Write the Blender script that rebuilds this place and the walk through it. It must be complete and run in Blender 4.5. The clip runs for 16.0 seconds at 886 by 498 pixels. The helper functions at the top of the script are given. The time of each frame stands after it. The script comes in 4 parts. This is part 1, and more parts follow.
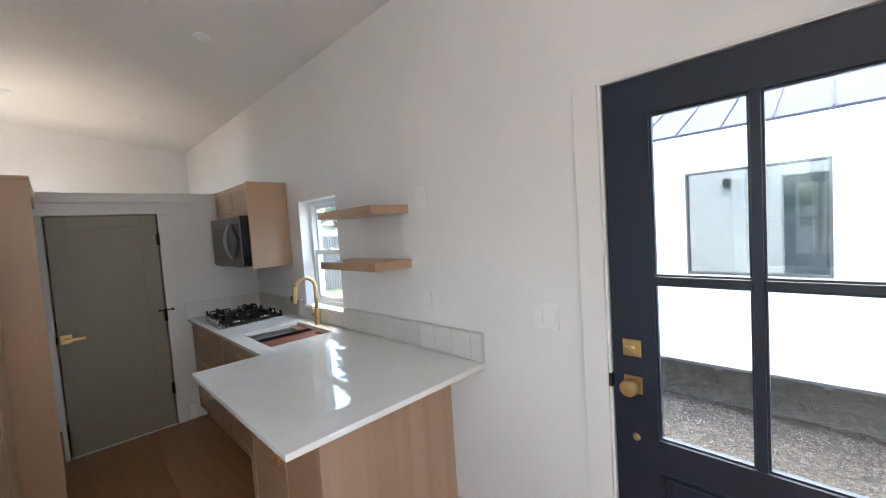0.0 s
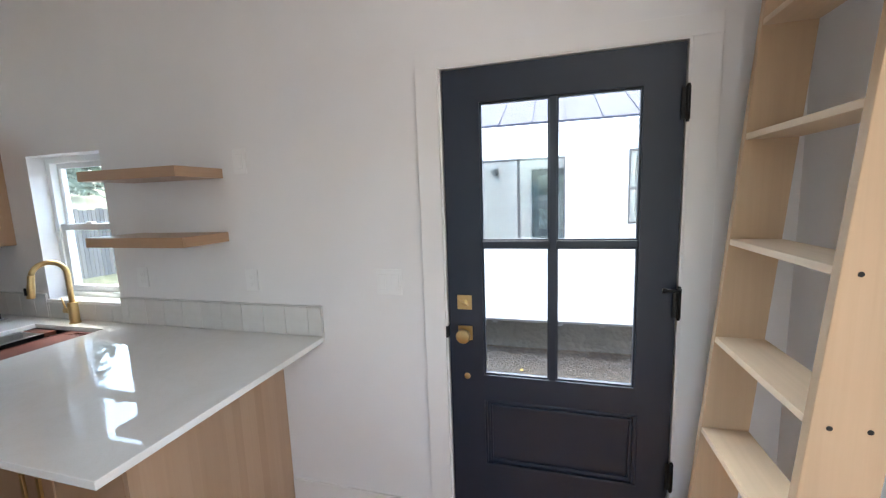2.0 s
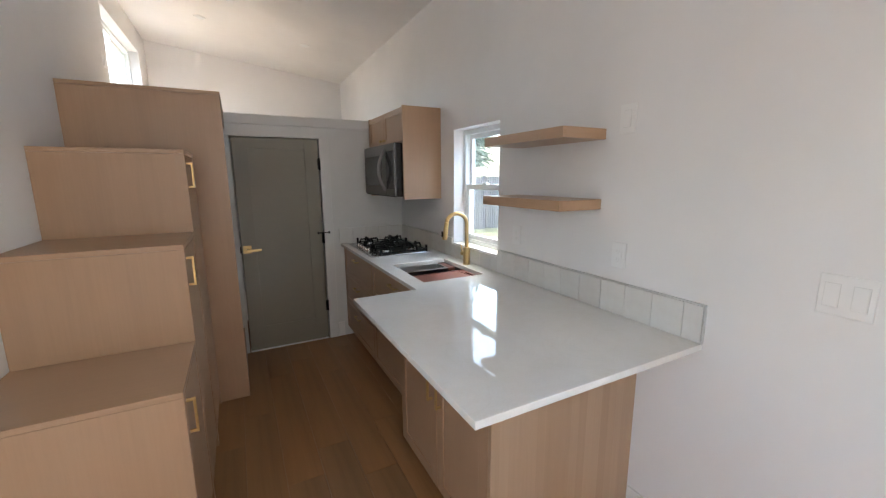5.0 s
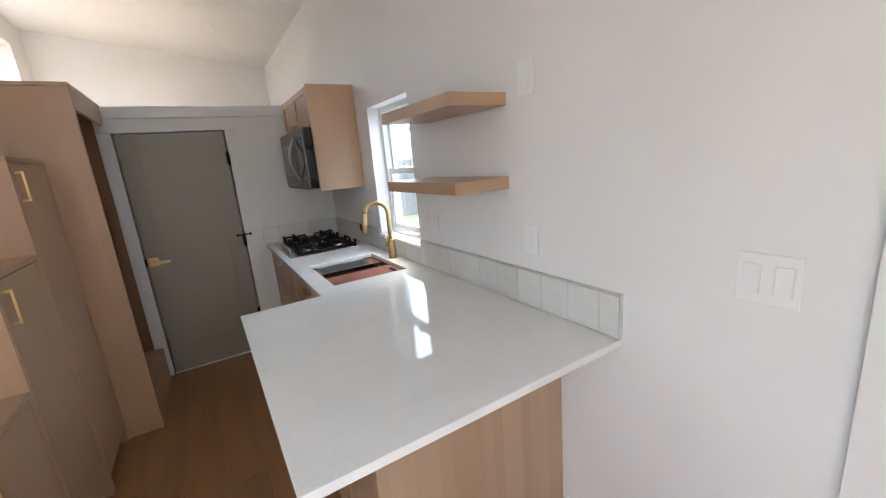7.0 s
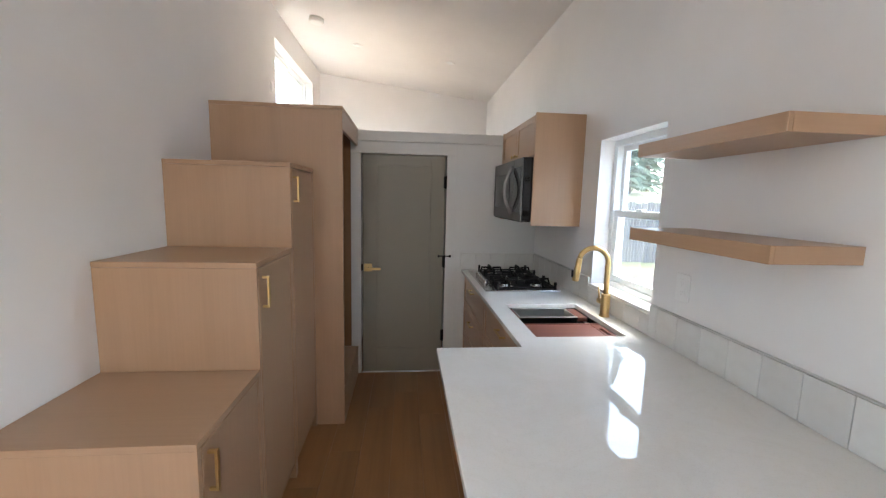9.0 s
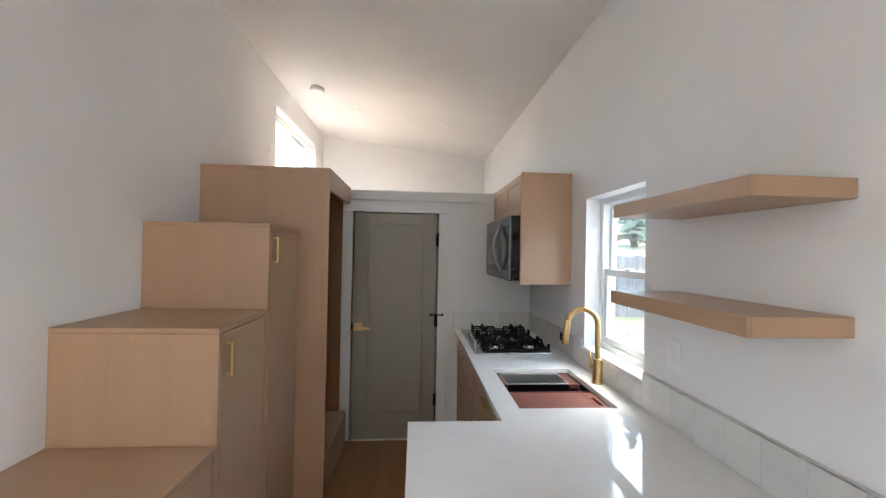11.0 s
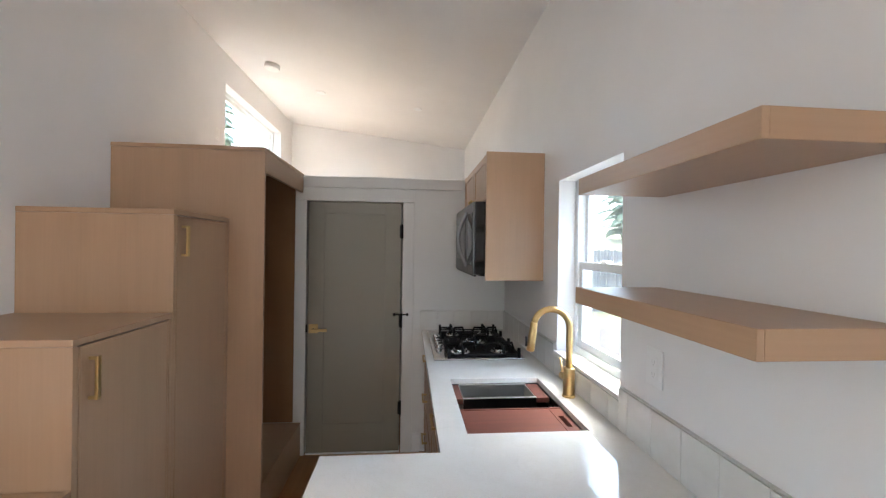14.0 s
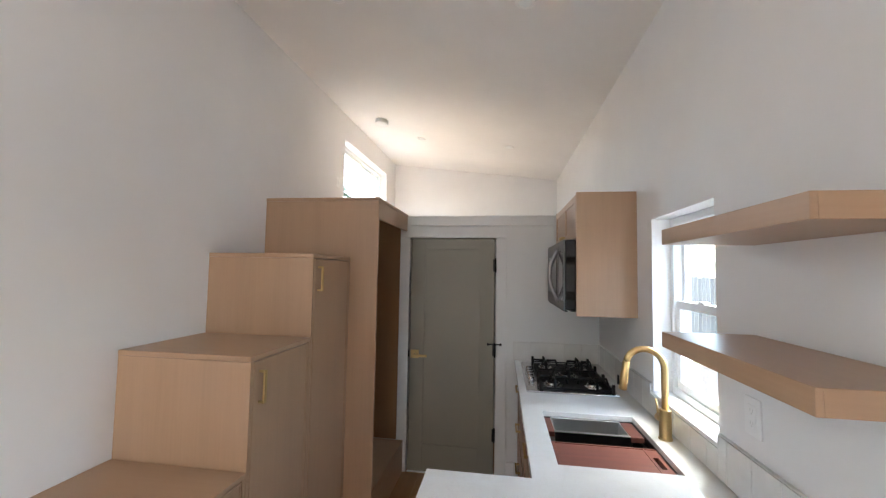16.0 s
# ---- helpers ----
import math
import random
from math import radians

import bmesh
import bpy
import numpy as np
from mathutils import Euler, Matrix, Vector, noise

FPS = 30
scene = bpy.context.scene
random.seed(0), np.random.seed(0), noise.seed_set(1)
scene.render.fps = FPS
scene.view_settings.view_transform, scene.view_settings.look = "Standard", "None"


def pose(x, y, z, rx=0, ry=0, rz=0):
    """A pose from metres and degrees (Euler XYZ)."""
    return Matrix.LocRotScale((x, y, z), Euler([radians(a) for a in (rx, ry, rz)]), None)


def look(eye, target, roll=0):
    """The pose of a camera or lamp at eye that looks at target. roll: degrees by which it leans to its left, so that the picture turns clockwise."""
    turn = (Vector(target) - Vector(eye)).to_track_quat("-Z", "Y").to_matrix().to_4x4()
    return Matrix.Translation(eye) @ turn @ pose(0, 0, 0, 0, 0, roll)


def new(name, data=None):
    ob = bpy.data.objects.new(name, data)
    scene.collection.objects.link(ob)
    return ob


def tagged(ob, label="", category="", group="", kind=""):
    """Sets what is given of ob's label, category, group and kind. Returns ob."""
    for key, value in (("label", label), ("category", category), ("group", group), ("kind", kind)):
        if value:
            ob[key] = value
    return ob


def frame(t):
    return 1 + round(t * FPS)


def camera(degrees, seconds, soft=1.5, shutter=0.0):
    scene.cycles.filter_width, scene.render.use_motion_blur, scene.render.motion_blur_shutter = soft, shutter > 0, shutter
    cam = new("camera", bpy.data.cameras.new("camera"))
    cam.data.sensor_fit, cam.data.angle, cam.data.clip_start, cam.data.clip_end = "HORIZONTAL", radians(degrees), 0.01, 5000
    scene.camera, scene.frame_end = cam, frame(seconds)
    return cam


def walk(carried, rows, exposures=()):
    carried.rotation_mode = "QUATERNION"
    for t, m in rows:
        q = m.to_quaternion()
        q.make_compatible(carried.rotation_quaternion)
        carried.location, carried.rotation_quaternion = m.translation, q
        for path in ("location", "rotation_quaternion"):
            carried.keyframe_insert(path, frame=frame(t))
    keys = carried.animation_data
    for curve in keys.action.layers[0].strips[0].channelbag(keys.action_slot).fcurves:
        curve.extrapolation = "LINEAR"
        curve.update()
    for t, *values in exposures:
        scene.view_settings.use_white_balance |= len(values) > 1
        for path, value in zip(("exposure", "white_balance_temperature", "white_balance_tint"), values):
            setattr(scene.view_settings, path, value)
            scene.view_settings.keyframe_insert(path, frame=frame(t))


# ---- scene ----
cam = camera(97.2, 16.0, soft=1.25)
PATH = [
    (0, (-1.438, 0.424, 1.591), (-0.03, 1.84, 1.48), -3.8),
    (0.5, (-1.415, 0.388, 1.588), (0.232, 1.512, 1.431), -3.4),
    (1, (-1.473, 0.452, 1.584), (0.321, 1.311, 1.377), -3.1),
    (1.5, (-1.552, 0.561, 1.561), (0.322, 1.217, 1.317), -2.6),
    (2, (-1.574, 0.586, 1.562), (0.334, 1.123, 1.295), -2.0),
    (2.2, (-1.574, 0.572, 1.574), (0.331, 1.113, 1.295), -1.9),
    (2.5, (-1.569, 0.589, 1.558), (0.327, 1.165, 1.286), -2.2),
    (3, (-1.487, 0.602, 1.544), (0.338, 1.376, 1.285), -2.7),
    (3.5, (-1.334, 0.606, 1.55), (0.312, 1.718, 1.311), -2.4),
    (4, (-1.328, 0.651, 1.541), (0.014, 2.11, 1.275), -0.8),
    (4.5, (-1.424, 0.758, 1.536), (-0.401, 2.445, 1.207), 0.3),
    (4.7, (-1.468, 0.832, 1.530), (-0.545, 2.571, 1.182), 0.5),
    (6.8, (-1.105, 0.964, 1.516), (-0.096, 2.626, 1.049), -5.4),
    (7, (-1.03, 0.948, 1.517), (-0.033, 2.621, 1.061), -4.9),
    (7.5, (-1.019, 0.993, 1.516), (-0.158, 2.741, 1.064), -2.0),
    (8, (-1.052, 1.125, 1.51), (-0.364, 2.948, 1.057), 0.6),
    (8.5, (-1.098, 1.263, 1.507), (-0.646, 3.17, 1.108), 1.3),
    (9, (-1.115, 1.288, 1.515), (-0.923, 3.263, 1.26), 1.4),
    (9.5, (-1.104, 1.307, 1.554), (-1.12, 3.305, 1.468), 1.4),
    (10, (-1.091, 1.321, 1.569), (-1.006, 3.319, 1.572), 1.1),
    (10.2, (-1.085, 1.324, 1.567), (-0.918, 3.317, 1.569), 0.8),
    (12.3, (-0.780, 1.426, 1.532), (-0.692, 3.423, 1.574), 1.8),
    (12.5, (-0.795, 1.497, 1.544), (-0.646, 3.491, 1.581), 1.8),
    (13, (-0.857, 1.726, 1.541), (-0.561, 3.701, 1.635), 1.6),
    (13.5, (-0.843, 1.773, 1.511), (-0.469, 3.737, 1.559), 1.1),
    (14, (-0.733, 1.63, 1.529), (-0.56, 3.623, 1.526), 0.8),
    (14.5, (-0.709, 1.439, 1.538), (-0.796, 3.437, 1.496), -0.2),
    (15, (-0.745, 1.412, 1.57), (-1.092, 3.381, 1.578), -0.5),
    (15.5, (-0.726, 1.43, 1.576), (-1.126, 3.389, 1.633), 0.2),
    (16, (-0.736, 1.433, 1.593), (-1.034, 3.407, 1.709), 1.0),
]
EXPOSURES = [(0.0, 4.15, 6450, 5), (3.3, 4.0, 6450, 5), (4.5, 4.1, 6650, 6), (7.0, 4.38, 6600, 6), (10.0, 4.45, 6550, 6), (16.0, 4.5, 6550, 6)]
walk(cam, [(t, look(eye, target, roll)) for t, eye, target, roll in PATH], EXPOSURES)

# ---- world, sun and window light ----
world = bpy.data.worlds.new("world")
scene.world = world
world.use_nodes = True
wn = world.node_tree.nodes
sky = wn.new("ShaderNodeTexSky")
sky.sky_type = "NISHITA"
sky.sun_disc = False
sky.sun_elevation = radians(74)
sky.sun_rotation = radians(68)
sky.air_density, sky.dust_density, sky.ozone_density = 1.0, 5.0, 1.0
wn["Background"].inputs["Strength"].default_value = 0.15
world.node_tree.links.new(sky.outputs["Color"], wn["Background"].inputs["Color"])

sun_data = bpy.data.lights.new("sun", "SUN")
sun_data.energy, sun_data.angle, sun_data.color = 0.15, radians(70), (1.0, 0.96, 0.9)
sun = new("sun", sun_data)
sun.matrix_world = look((2.43, 2.98, 10), (0, 2, 0))


LOFT_X = -2.277


def window_lamp(name, place, target, width, height, watts, colour, spread=180):
    d = bpy.data.lights.new(name, "AREA")
    d.shape, d.size, d.size_y, d.energy, d.color = "RECTANGLE", width, height, watts, colour
    d.spread = radians(spread)
    new(name, d).matrix_world = look(place, target)


# fill lamp in an unseen window, both added to brighten the stair side
WARM = (1.0, 0.985, 0.965)
window_lamp("fill_light_east", (0.03, -1.72, 1.65), (-2.2, -1.2, 1.75), 1.5, 1.25, 5.6, WARM)

# daylight falling steeply through the loft window
window_lamp("window_light_loft", (LOFT_X - 0.62, 5.745, 3.25), (-1.35, 5.745, 2.05), 1.3, 0.7, 3.9, WARM, 76)


# ---- materials ----
class Mat:
    def __init__(self, name, colour, rough=0.5, metal=0.0):
        self.m = bpy.data.materials.new(name)
        self.m.use_nodes = True
        self.t = self.m.node_tree
        self.b = self.t.nodes["Principled BSDF"]
        self.b.inputs["Base Color"].default_value = (*colour, 1)
        self.b.inputs["Roughness"].default_value = rough
        self.b.inputs["Metallic"].default_value = metal
        self.colour = colour

    def node(self, kind, **inputs):
        n = self.t.nodes.new(kind)
        for k, v in inputs.items():
            n.inputs[k.replace("_", " ")].default_value = v
        return n

    def link(self, a, b):
        self.t.links.new(a, b)

    def coords(self, scale, kind="Object"):
        c = self.t.nodes.new("ShaderNodeTexCoord")
        mp = self.t.nodes.new("ShaderNodeMapping")
        mp.inputs["Scale"].default_value = scale
        self.link(c.outputs[kind], mp.inputs["Vector"])
        return mp.outputs["Vector"]

    def noise(self, scale, size, detail=4.0, rough=0.55, distort=0.0):
        n = self.node("ShaderNodeTexNoise", Scale=size, Detail=detail, Roughness=rough, Distortion=distort)
        self.link(self.coords(scale), n.inputs["Vector"])
        return n.outputs["Fac"]

    def ramp(self, fac, stops):
        r = self.t.nodes.new("ShaderNodeValToRGB")
        e = r.color_ramp.elements
        e[0].position, e[0].color = stops[0][0], (*stops[0][1], 1)
        e[1].position, e[1].color = stops[-1][0], (*stops[-1][1], 1)
        for p, c in stops[1:-1]:
            e.new(p).color = (*c, 1)
        self.link(fac, r.inputs["Fac"])
        return r.outputs["Color"]

    def mix(self, a, b, fac, mode="MULTIPLY"):
        n = self.t.nodes.new("ShaderNodeMixRGB")
        n.blend_type = mode
        n.inputs["Fac"].default_value = fac
        self.link(a, n.inputs["Color1"])
        self.link(b, n.inputs["Color2"])
        return n.outputs["Color"]

    def base(self, out):
        self.link(out, self.b.inputs["Base Color"])
        return self

    def bump(self, fac, strength=0.1, distance=0.002):
        n = self.node("ShaderNodeBump", Strength=strength, Distance=distance)
        self.link(fac, n.inputs["Height"])
        self.link(n.outputs["Normal"], self.b.inputs["Normal"])
        return self

    def roughness(self, fac, low, high):
        n = self.node("ShaderNodeMapRange", To_Min=low, To_Max=high)
        self.link(fac, n.inputs["Value"])
        self.link(n.outputs["Result"], self.b.inputs["Roughness"])
        return self


def paint(name, colour, rough=0.6, grain=260, strength=0.06, vary=0.03):
    m = Mat(name, colour, rough)
    lo = tuple(c * (1 - vary) for c in colour)
    hi = tuple(min(1, c * (1 + vary)) for c in colour)
    m.base(m.ramp(m.noise((1, 1, 1), 1.7, 3), [(0.3, lo), (0.7, hi)]))
    m.bump(m.noise((1, 1, 1), grain, 2), strength, 0.001)
    m.roughness(m.noise((1, 1, 1), 9, 3), rough - 0.06, rough + 0.06)
    return m.m


def wood(name, colour, axis, rough=0.34, contrast=0.058, fine=1.0, random=0.0, strips=0.0, gloss=0.5, knots=False):
    """Veneer or board: fine grain drawn out along the axis, broad cathedral figure, pores."""
    s = [1.0, 1.0, 1.0]
    s[axis] = 0.055
    m = Mat(name, colour, rough)
    m.b.inputs["Specular IOR Level"].default_value = gloss
    dark = tuple(c * (1 - contrast) for c in colour)
    light = tuple(min(1, c * (1 + contrast * 0.6)) for c in colour)
    fig = m.noise(s, 14 * fine, 5, 0.6, 0.6)
    grain = m.noise([v * (1 if v == 1.0 else 0.5) for v in s], 120 * fine, 3, 0.6)
    col = m.ramp(fig, [(0.25, dark), (0.5, colour), (0.78, light)])
    col = m.mix(col, m.ramp(grain, [(0.3, (0.84, 0.82, 0.80)), (0.62, (1, 1, 1))]), 0.25)
    col = m.mix(col, m.ramp(m.noise((1, 1, 1), 1.6, 2), [(0.3, (0.93, 0.92, 0.91)), (0.7, (1, 1, 1))]), 0.8)
    if knots:
        v = m.node("ShaderNodeTexVoronoi", Scale=5.0)
        m.link(m.coords((1.0, 1.0, 1.0)), v.inputs["Vector"])
        col = m.mix(col, m.ramp(v.outputs["Distance"], [(0.0, (0.30, 0.20, 0.14)), (0.055, (0.42, 0.30, 0.22)), (0.085, (1, 1, 1))]), 0.85)
    if strips:
        c = m.coords((1, 1, 1))
        sep = m.t.nodes.new("ShaderNodeSeparateXYZ")
        m.link(c, sep.inputs[0])
        div = m.t.nodes.new("ShaderNodeMath")
        div.operation = "DIVIDE"
        div.inputs[1].default_value = strips
        m.link(sep.outputs[0], div.inputs[0])
        flo = m.t.nodes.new("ShaderNodeMath")
        flo.operation = "FLOOR"
        m.link(div.outputs[0], flo.inputs[0])
        wh = m.t.nodes.new("ShaderNodeTexWhiteNoise")
        wh.noise_dimensions = "1D"
        m.link(flo.outputs[0], wh.inputs["W"])
        col = m.mix(col, m.ramp(wh.outputs["Value"], [(0.0, (0.86, 0.84, 0.81)), (1.0, (1.0, 1.0, 1.0))]), 0.9)
    if random:
        info = m.t.nodes.new("ShaderNodeObjectInfo")
        k = 1 - random
        col = m.mix(col, m.ramp(info.outputs["Random"], [(0, (k, k, k)), (0.6, (1, 0.98, 0.95)), (1, (1.0, 0.9, 0.8))]), 1.0)
    m.base(col)
    m.bump(grain, 0.12, 0.0006)
    m.roughness(fig, rough - 0.05, rough + 0.09)
    return m.m


def metal(name, colour, rough, axis=2):
    m = Mat(name, colour, rough, 1.0)
    s = [1.0, 1.0, 1.0]
    s[axis] = 0.03
    f = m.noise(s, 420, 2)
    m.roughness(f, rough * 0.8, rough * 1.3)
    m.bump(f, 0.03, 0.0004)
    return m.m


WHITE = paint("white_wall_paint", (0.797, 0.784, 0.783), 0.55)
CEILING = paint("white_ceiling_paint", (0.80, 0.786, 0.778), 0.7)
TRIM = paint("white_trim_paint", (0.80, 0.785, 0.775), 0.38, 120, 0.03)
PARTITION = paint("pale_grey_board_paint", (0.70, 0.70, 0.69), 0.42, 90, 0.03)
TAUPE = paint("taupe_door_paint", (0.245, 0.226, 0.180), 0.42, 200, 0.04)
NAVY = paint("navy_door_paint", (0.011, 0.018, 0.034), 0.36, 160, 0.05, 0.08)
VINYL = paint("white_vinyl", (0.83, 0.85, 0.86), 0.3, 60, 0.01)
PLASTIC = paint("white_switch_plastic", (0.84, 0.835, 0.83), 0.3, 60, 0.01)
CLADDING = paint("white_cladding", (0.82, 0.83, 0.84), 0.6, 50, 0.08)
SLOT = paint("socket_slot_grey", (0.64, 0.63, 0.62), 0.6)
BLACK = paint("black_hardware", (0.012, 0.012, 0.012), 0.42, 200, 0.05)
BLACK.node_tree.nodes["Principled BSDF"].inputs["Specular IOR Level"].default_value = 0.25
DARKFRAME = paint("bronze_window_frame", (0.035, 0.035, 0.04), 0.45)
OAK_Z = wood("oak_veneer_upright", (0.445, 0.287, 0.181), 2)
OAK_Y = wood("oak_veneer_along", (0.445, 0.287, 0.181), 1)
OAK_X = wood("oak_veneer_across", (0.445, 0.287, 0.181), 0)
# paler than the other oak, making up for light missing on the peninsula panel
OAK_STRIP_LIFTED = wood("oak_strip_panel_lifted", (0.51, 0.355, 0.24), 2, strips=0.043)
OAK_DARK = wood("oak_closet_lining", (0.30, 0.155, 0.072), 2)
# one pine in two tones: shaded stringers darker, lit treads paler
PINE_Z = wood("pine_stringer_shaded", (0.55, 0.39, 0.25), 2, 0.55, 0.13, 0.6, gloss=0.3, knots=True)
PINE_X = wood("pine_tread_lit", (0.66, 0.51, 0.36), 0, 0.55, 0.10, 0.6, gloss=0.3, knots=True)
FLOORING = wood("brown_plank_floor", (0.34, 0.186, 0.086), 1, 0.28, 0.28, 0.7, random=0.18)
LOFTWOOD = wood("loft_plank_floor", (0.60, 0.48, 0.38), 1, 0.4, 0.2, 0.7)
SAPELE = wood("red_brown_board", (0.205, 0.072, 0.052), 0, 0.45, 0.30, 1.2)
FENCEWOOD = wood("dark_fence_board", (0.15, 0.14, 0.14), 2, 0.8, 0.35, 0.5, random=0.35)
BRASS = metal("brushed_brass", (0.57, 0.41, 0.195), 0.32)
STEEL = metal("brushed_steel", (0.56, 0.56, 0.57), 0.24, 1)
SATIN = metal("satin_aluminium", (0.72, 0.72, 0.71), 0.4, 1)
DARKSTEEL = metal("dark_stainless", (0.17, 0.165, 0.16), 0.42, 1)
HANDLESTEEL = metal("grey_handle_steel", (0.30, 0.295, 0.29), 0.45, 2)
SINKSTEEL = metal("gunmetal_sink", (0.085, 0.085, 0.088), 0.3, 1)
ROOFMETAL = paint("grey_violet_roof_metal", (0.040, 0.042, 0.066), 0.75)
ROOFMETAL.node_tree.nodes["Principled BSDF"].inputs["Specular IOR Level"].default_value = 0.1
IRON = paint("cast_iron_grate", (0.008, 0.008, 0.009), 0.55, 500, 0.2)
IRON.node_tree.nodes["Principled BSDF"].inputs["Specular IOR Level"].default_value = 0.2
BLACKGLASS = paint("black_glass", (0.008, 0.008, 0.009), 0.07, 40, 0.0)


def make_quartz():
    m = Mat("white_quartz", (0.74, 0.735, 0.715), 0.10)
    cloud = m.ramp(m.noise((1, 1, 1), 4.5, 6, 0.6, 0.8), [(0.3, (0.775, 0.77, 0.745)), (0.7, (0.83, 0.825, 0.81))])
    vein = m.ramp(m.noise((1, 1, 1), 2.6, 8, 0.62, 2.2), [(0.47, (1, 1, 1)), (0.5, (0.972, 0.968, 0.962)), (0.53, (1, 1, 1))])
    speck = m.ramp(m.noise((1, 1, 1), 210, 2), [(0.3, (0.92, 0.91, 0.9)), (0.45, (1, 1, 1))])
    m.base(m.mix(m.mix(cloud, vein, 0.8), speck, 0.6))
    m.roughness(m.noise((1, 1, 1), 3, 3), 0.012, 0.03)
    return m.m


def make_tile():
    m = Mat("glazed_tile", (0.66, 0.65, 0.625), 0.1)
    info = m.t.nodes.new("ShaderNodeObjectInfo")
    tone = m.ramp(info.outputs["Random"], [(0, (0.67, 0.655, 0.635)), (0.5, (0.71, 0.70, 0.68)), (1, (0.75, 0.74, 0.72))])
    m.base(m.mix(tone, m.ramp(m.noise((1, 1, 1), 18, 4), [(0.3, (0.93, 0.92, 0.91)), (0.7, (1, 1, 1))]), 0.8))
    m.bump(m.noise((1, 1, 1), 22, 3), 0.25, 0.003)
    return m.m


def make_glass(name, tint=(0.93, 0.97, 0.96), gloss=0.07, haze=0.0):
    m = bpy.data.materials.new(name)
    m.use_nodes = True
    t = m.node_tree
    t.nodes.clear()
    out = t.nodes.new("ShaderNodeOutputMaterial")
    mix = t.nodes.new("ShaderNodeMixShader")
    tr = t.nodes.new("ShaderNodeBsdfTransparent")
    tr.inputs["Color"].default_value = (*tint, 1)
    gl = t.nodes.new("ShaderNodeBsdfGlossy")
    gl.inputs["Roughness"].default_value = 0.01
    mix.inputs["Fac"].default_value = gloss
    t.links.new(tr.outputs[0], mix.inputs[1])
    t.links.new(gl.outputs[0], mix.inputs[2])
    # translucent veil that puts pale glare over the view through the pane
    veil = t.nodes.new("ShaderNodeMixShader")
    veil.inputs["Fac"].default_value = haze
    glare = t.nodes.new("ShaderNodeBsdfTranslucent")
    glare.inputs["Color"].default_value = (0.85, 0.87, 0.88, 1)
    t.links.new(mix.outputs[0], veil.inputs[1])
    t.links.new(glare.outputs[0], veil.inputs[2])
    t.links.new(veil.outputs[0], out.inputs["Surface"])
    return m


QUARTZ = make_quartz()
TILE = make_tile()
GLASS = make_glass("clear_glass")
KITCHENGLASS = make_glass("glare_veiled_glass", (0.85, 0.90, 0.91), 0.05, 0.012)
COATED = make_glass("coated_window_glass", (0.30, 0.38, 0.40), 0.17)
GROUT = paint("pale_grout", (0.72, 0.71, 0.69), 0.8, 300, 0.2)


def make_gravel(name, a, b, c, size):
    m = Mat(name, b, 0.9)
    v = m.node("ShaderNodeTexVoronoi", Scale=size)
    m.link(m.coords((1, 1, 1)), v.inputs["Vector"])
    stones = m.ramp(v.outputs["Color"], [(0.1, a), (0.5, b), (0.9, c)])
    patch = m.ramp(m.noise((1, 1, 1), 0.9, 5), [(0.3, (0.62, 0.6, 0.58)), (0.7, (1, 1, 1))])
    m.base(m.mix(stones, patch, 0.8))
    m.bump(v.outputs["Distance"], 0.8, 0.02)
    return m.m


GRAVEL = make_gravel("grey_gravel", (0.018, 0.014, 0.0115), (0.045, 0.036, 0.031), (0.088, 0.075, 0.067), 38)
STONE = paint("pale_chip_stone", (0.115, 0.105, 0.10), 0.8, 80, 0.2, 0.35)
# earth tones taken near black to carry the shade beneath the neighbouring house
EARTH = make_gravel("shade_dark_earth", (0.008, 0.007, 0.006), (0.022, 0.019, 0.017), (0.06, 0.052, 0.046), 15)
GRASS = paint("dry_yellow_grass", (0.08, 0.08, 0.042), 0.9, 30, 0.6, 0.35)
NEEDLES = paint("conifer_needles", (0.12, 0.15, 0.10), 0.8, 30, 0.2, 0.4)
BARK = paint("brown_bark", (0.10, 0.07, 0.05), 0.9, 30, 0.6, 0.3)


# ---- building helpers ----
def put(bm, v, f):
    vs = [bm.verts.new(p) for p in v]
    fs = []
    for q in f:
        fs.append(bm.faces.new([vs[i] for i in q]))
    return vs, fs


BOXF = [(0, 3, 2, 1), (4, 5, 6, 7), (0, 1, 5, 4), (1, 2, 6, 5), (2, 3, 7, 6), (3, 0, 4, 7)]


def box(x0, x1, y0, y1, z0, z1, bevel=0.0, bm=None):
    bm = bm or bmesh.new()
    x0, x1 = min(x0, x1), max(x0, x1)
    y0, y1 = min(y0, y1), max(y0, y1)
    z0, z1 = min(z0, z1), max(z0, z1)
    tmp = bmesh.new()
    put(tmp, [(x0, y0, z0), (x1, y0, z0), (x1, y1, z0), (x0, y1, z0), (x0, y0, z1), (x1, y0, z1), (x1, y1, z1), (x0, y1, z1)], BOXF)
    if bevel:
        bmesh.ops.bevel(tmp, geom=tmp.edges[:], offset=bevel, segments=2, affect="EDGES", profile=0.5)
    return merge(bm, tmp)


def merge(bm, tmp):
    me = bpy.data.meshes.new("scratch")
    tmp.to_mesh(me)
    tmp.free()
    bm.from_mesh(me)
    bpy.data.meshes.remove(me)
    return bm


def hexa(pts, bevel=0.0, bm=None):
    bm = bm or bmesh.new()
    tmp = bmesh.new()
    put(tmp, pts, BOXF)
    if bevel:
        bmesh.ops.bevel(tmp, geom=tmp.edges[:], offset=bevel, segments=2, affect="EDGES", profile=0.5)
    return merge(bm, tmp)


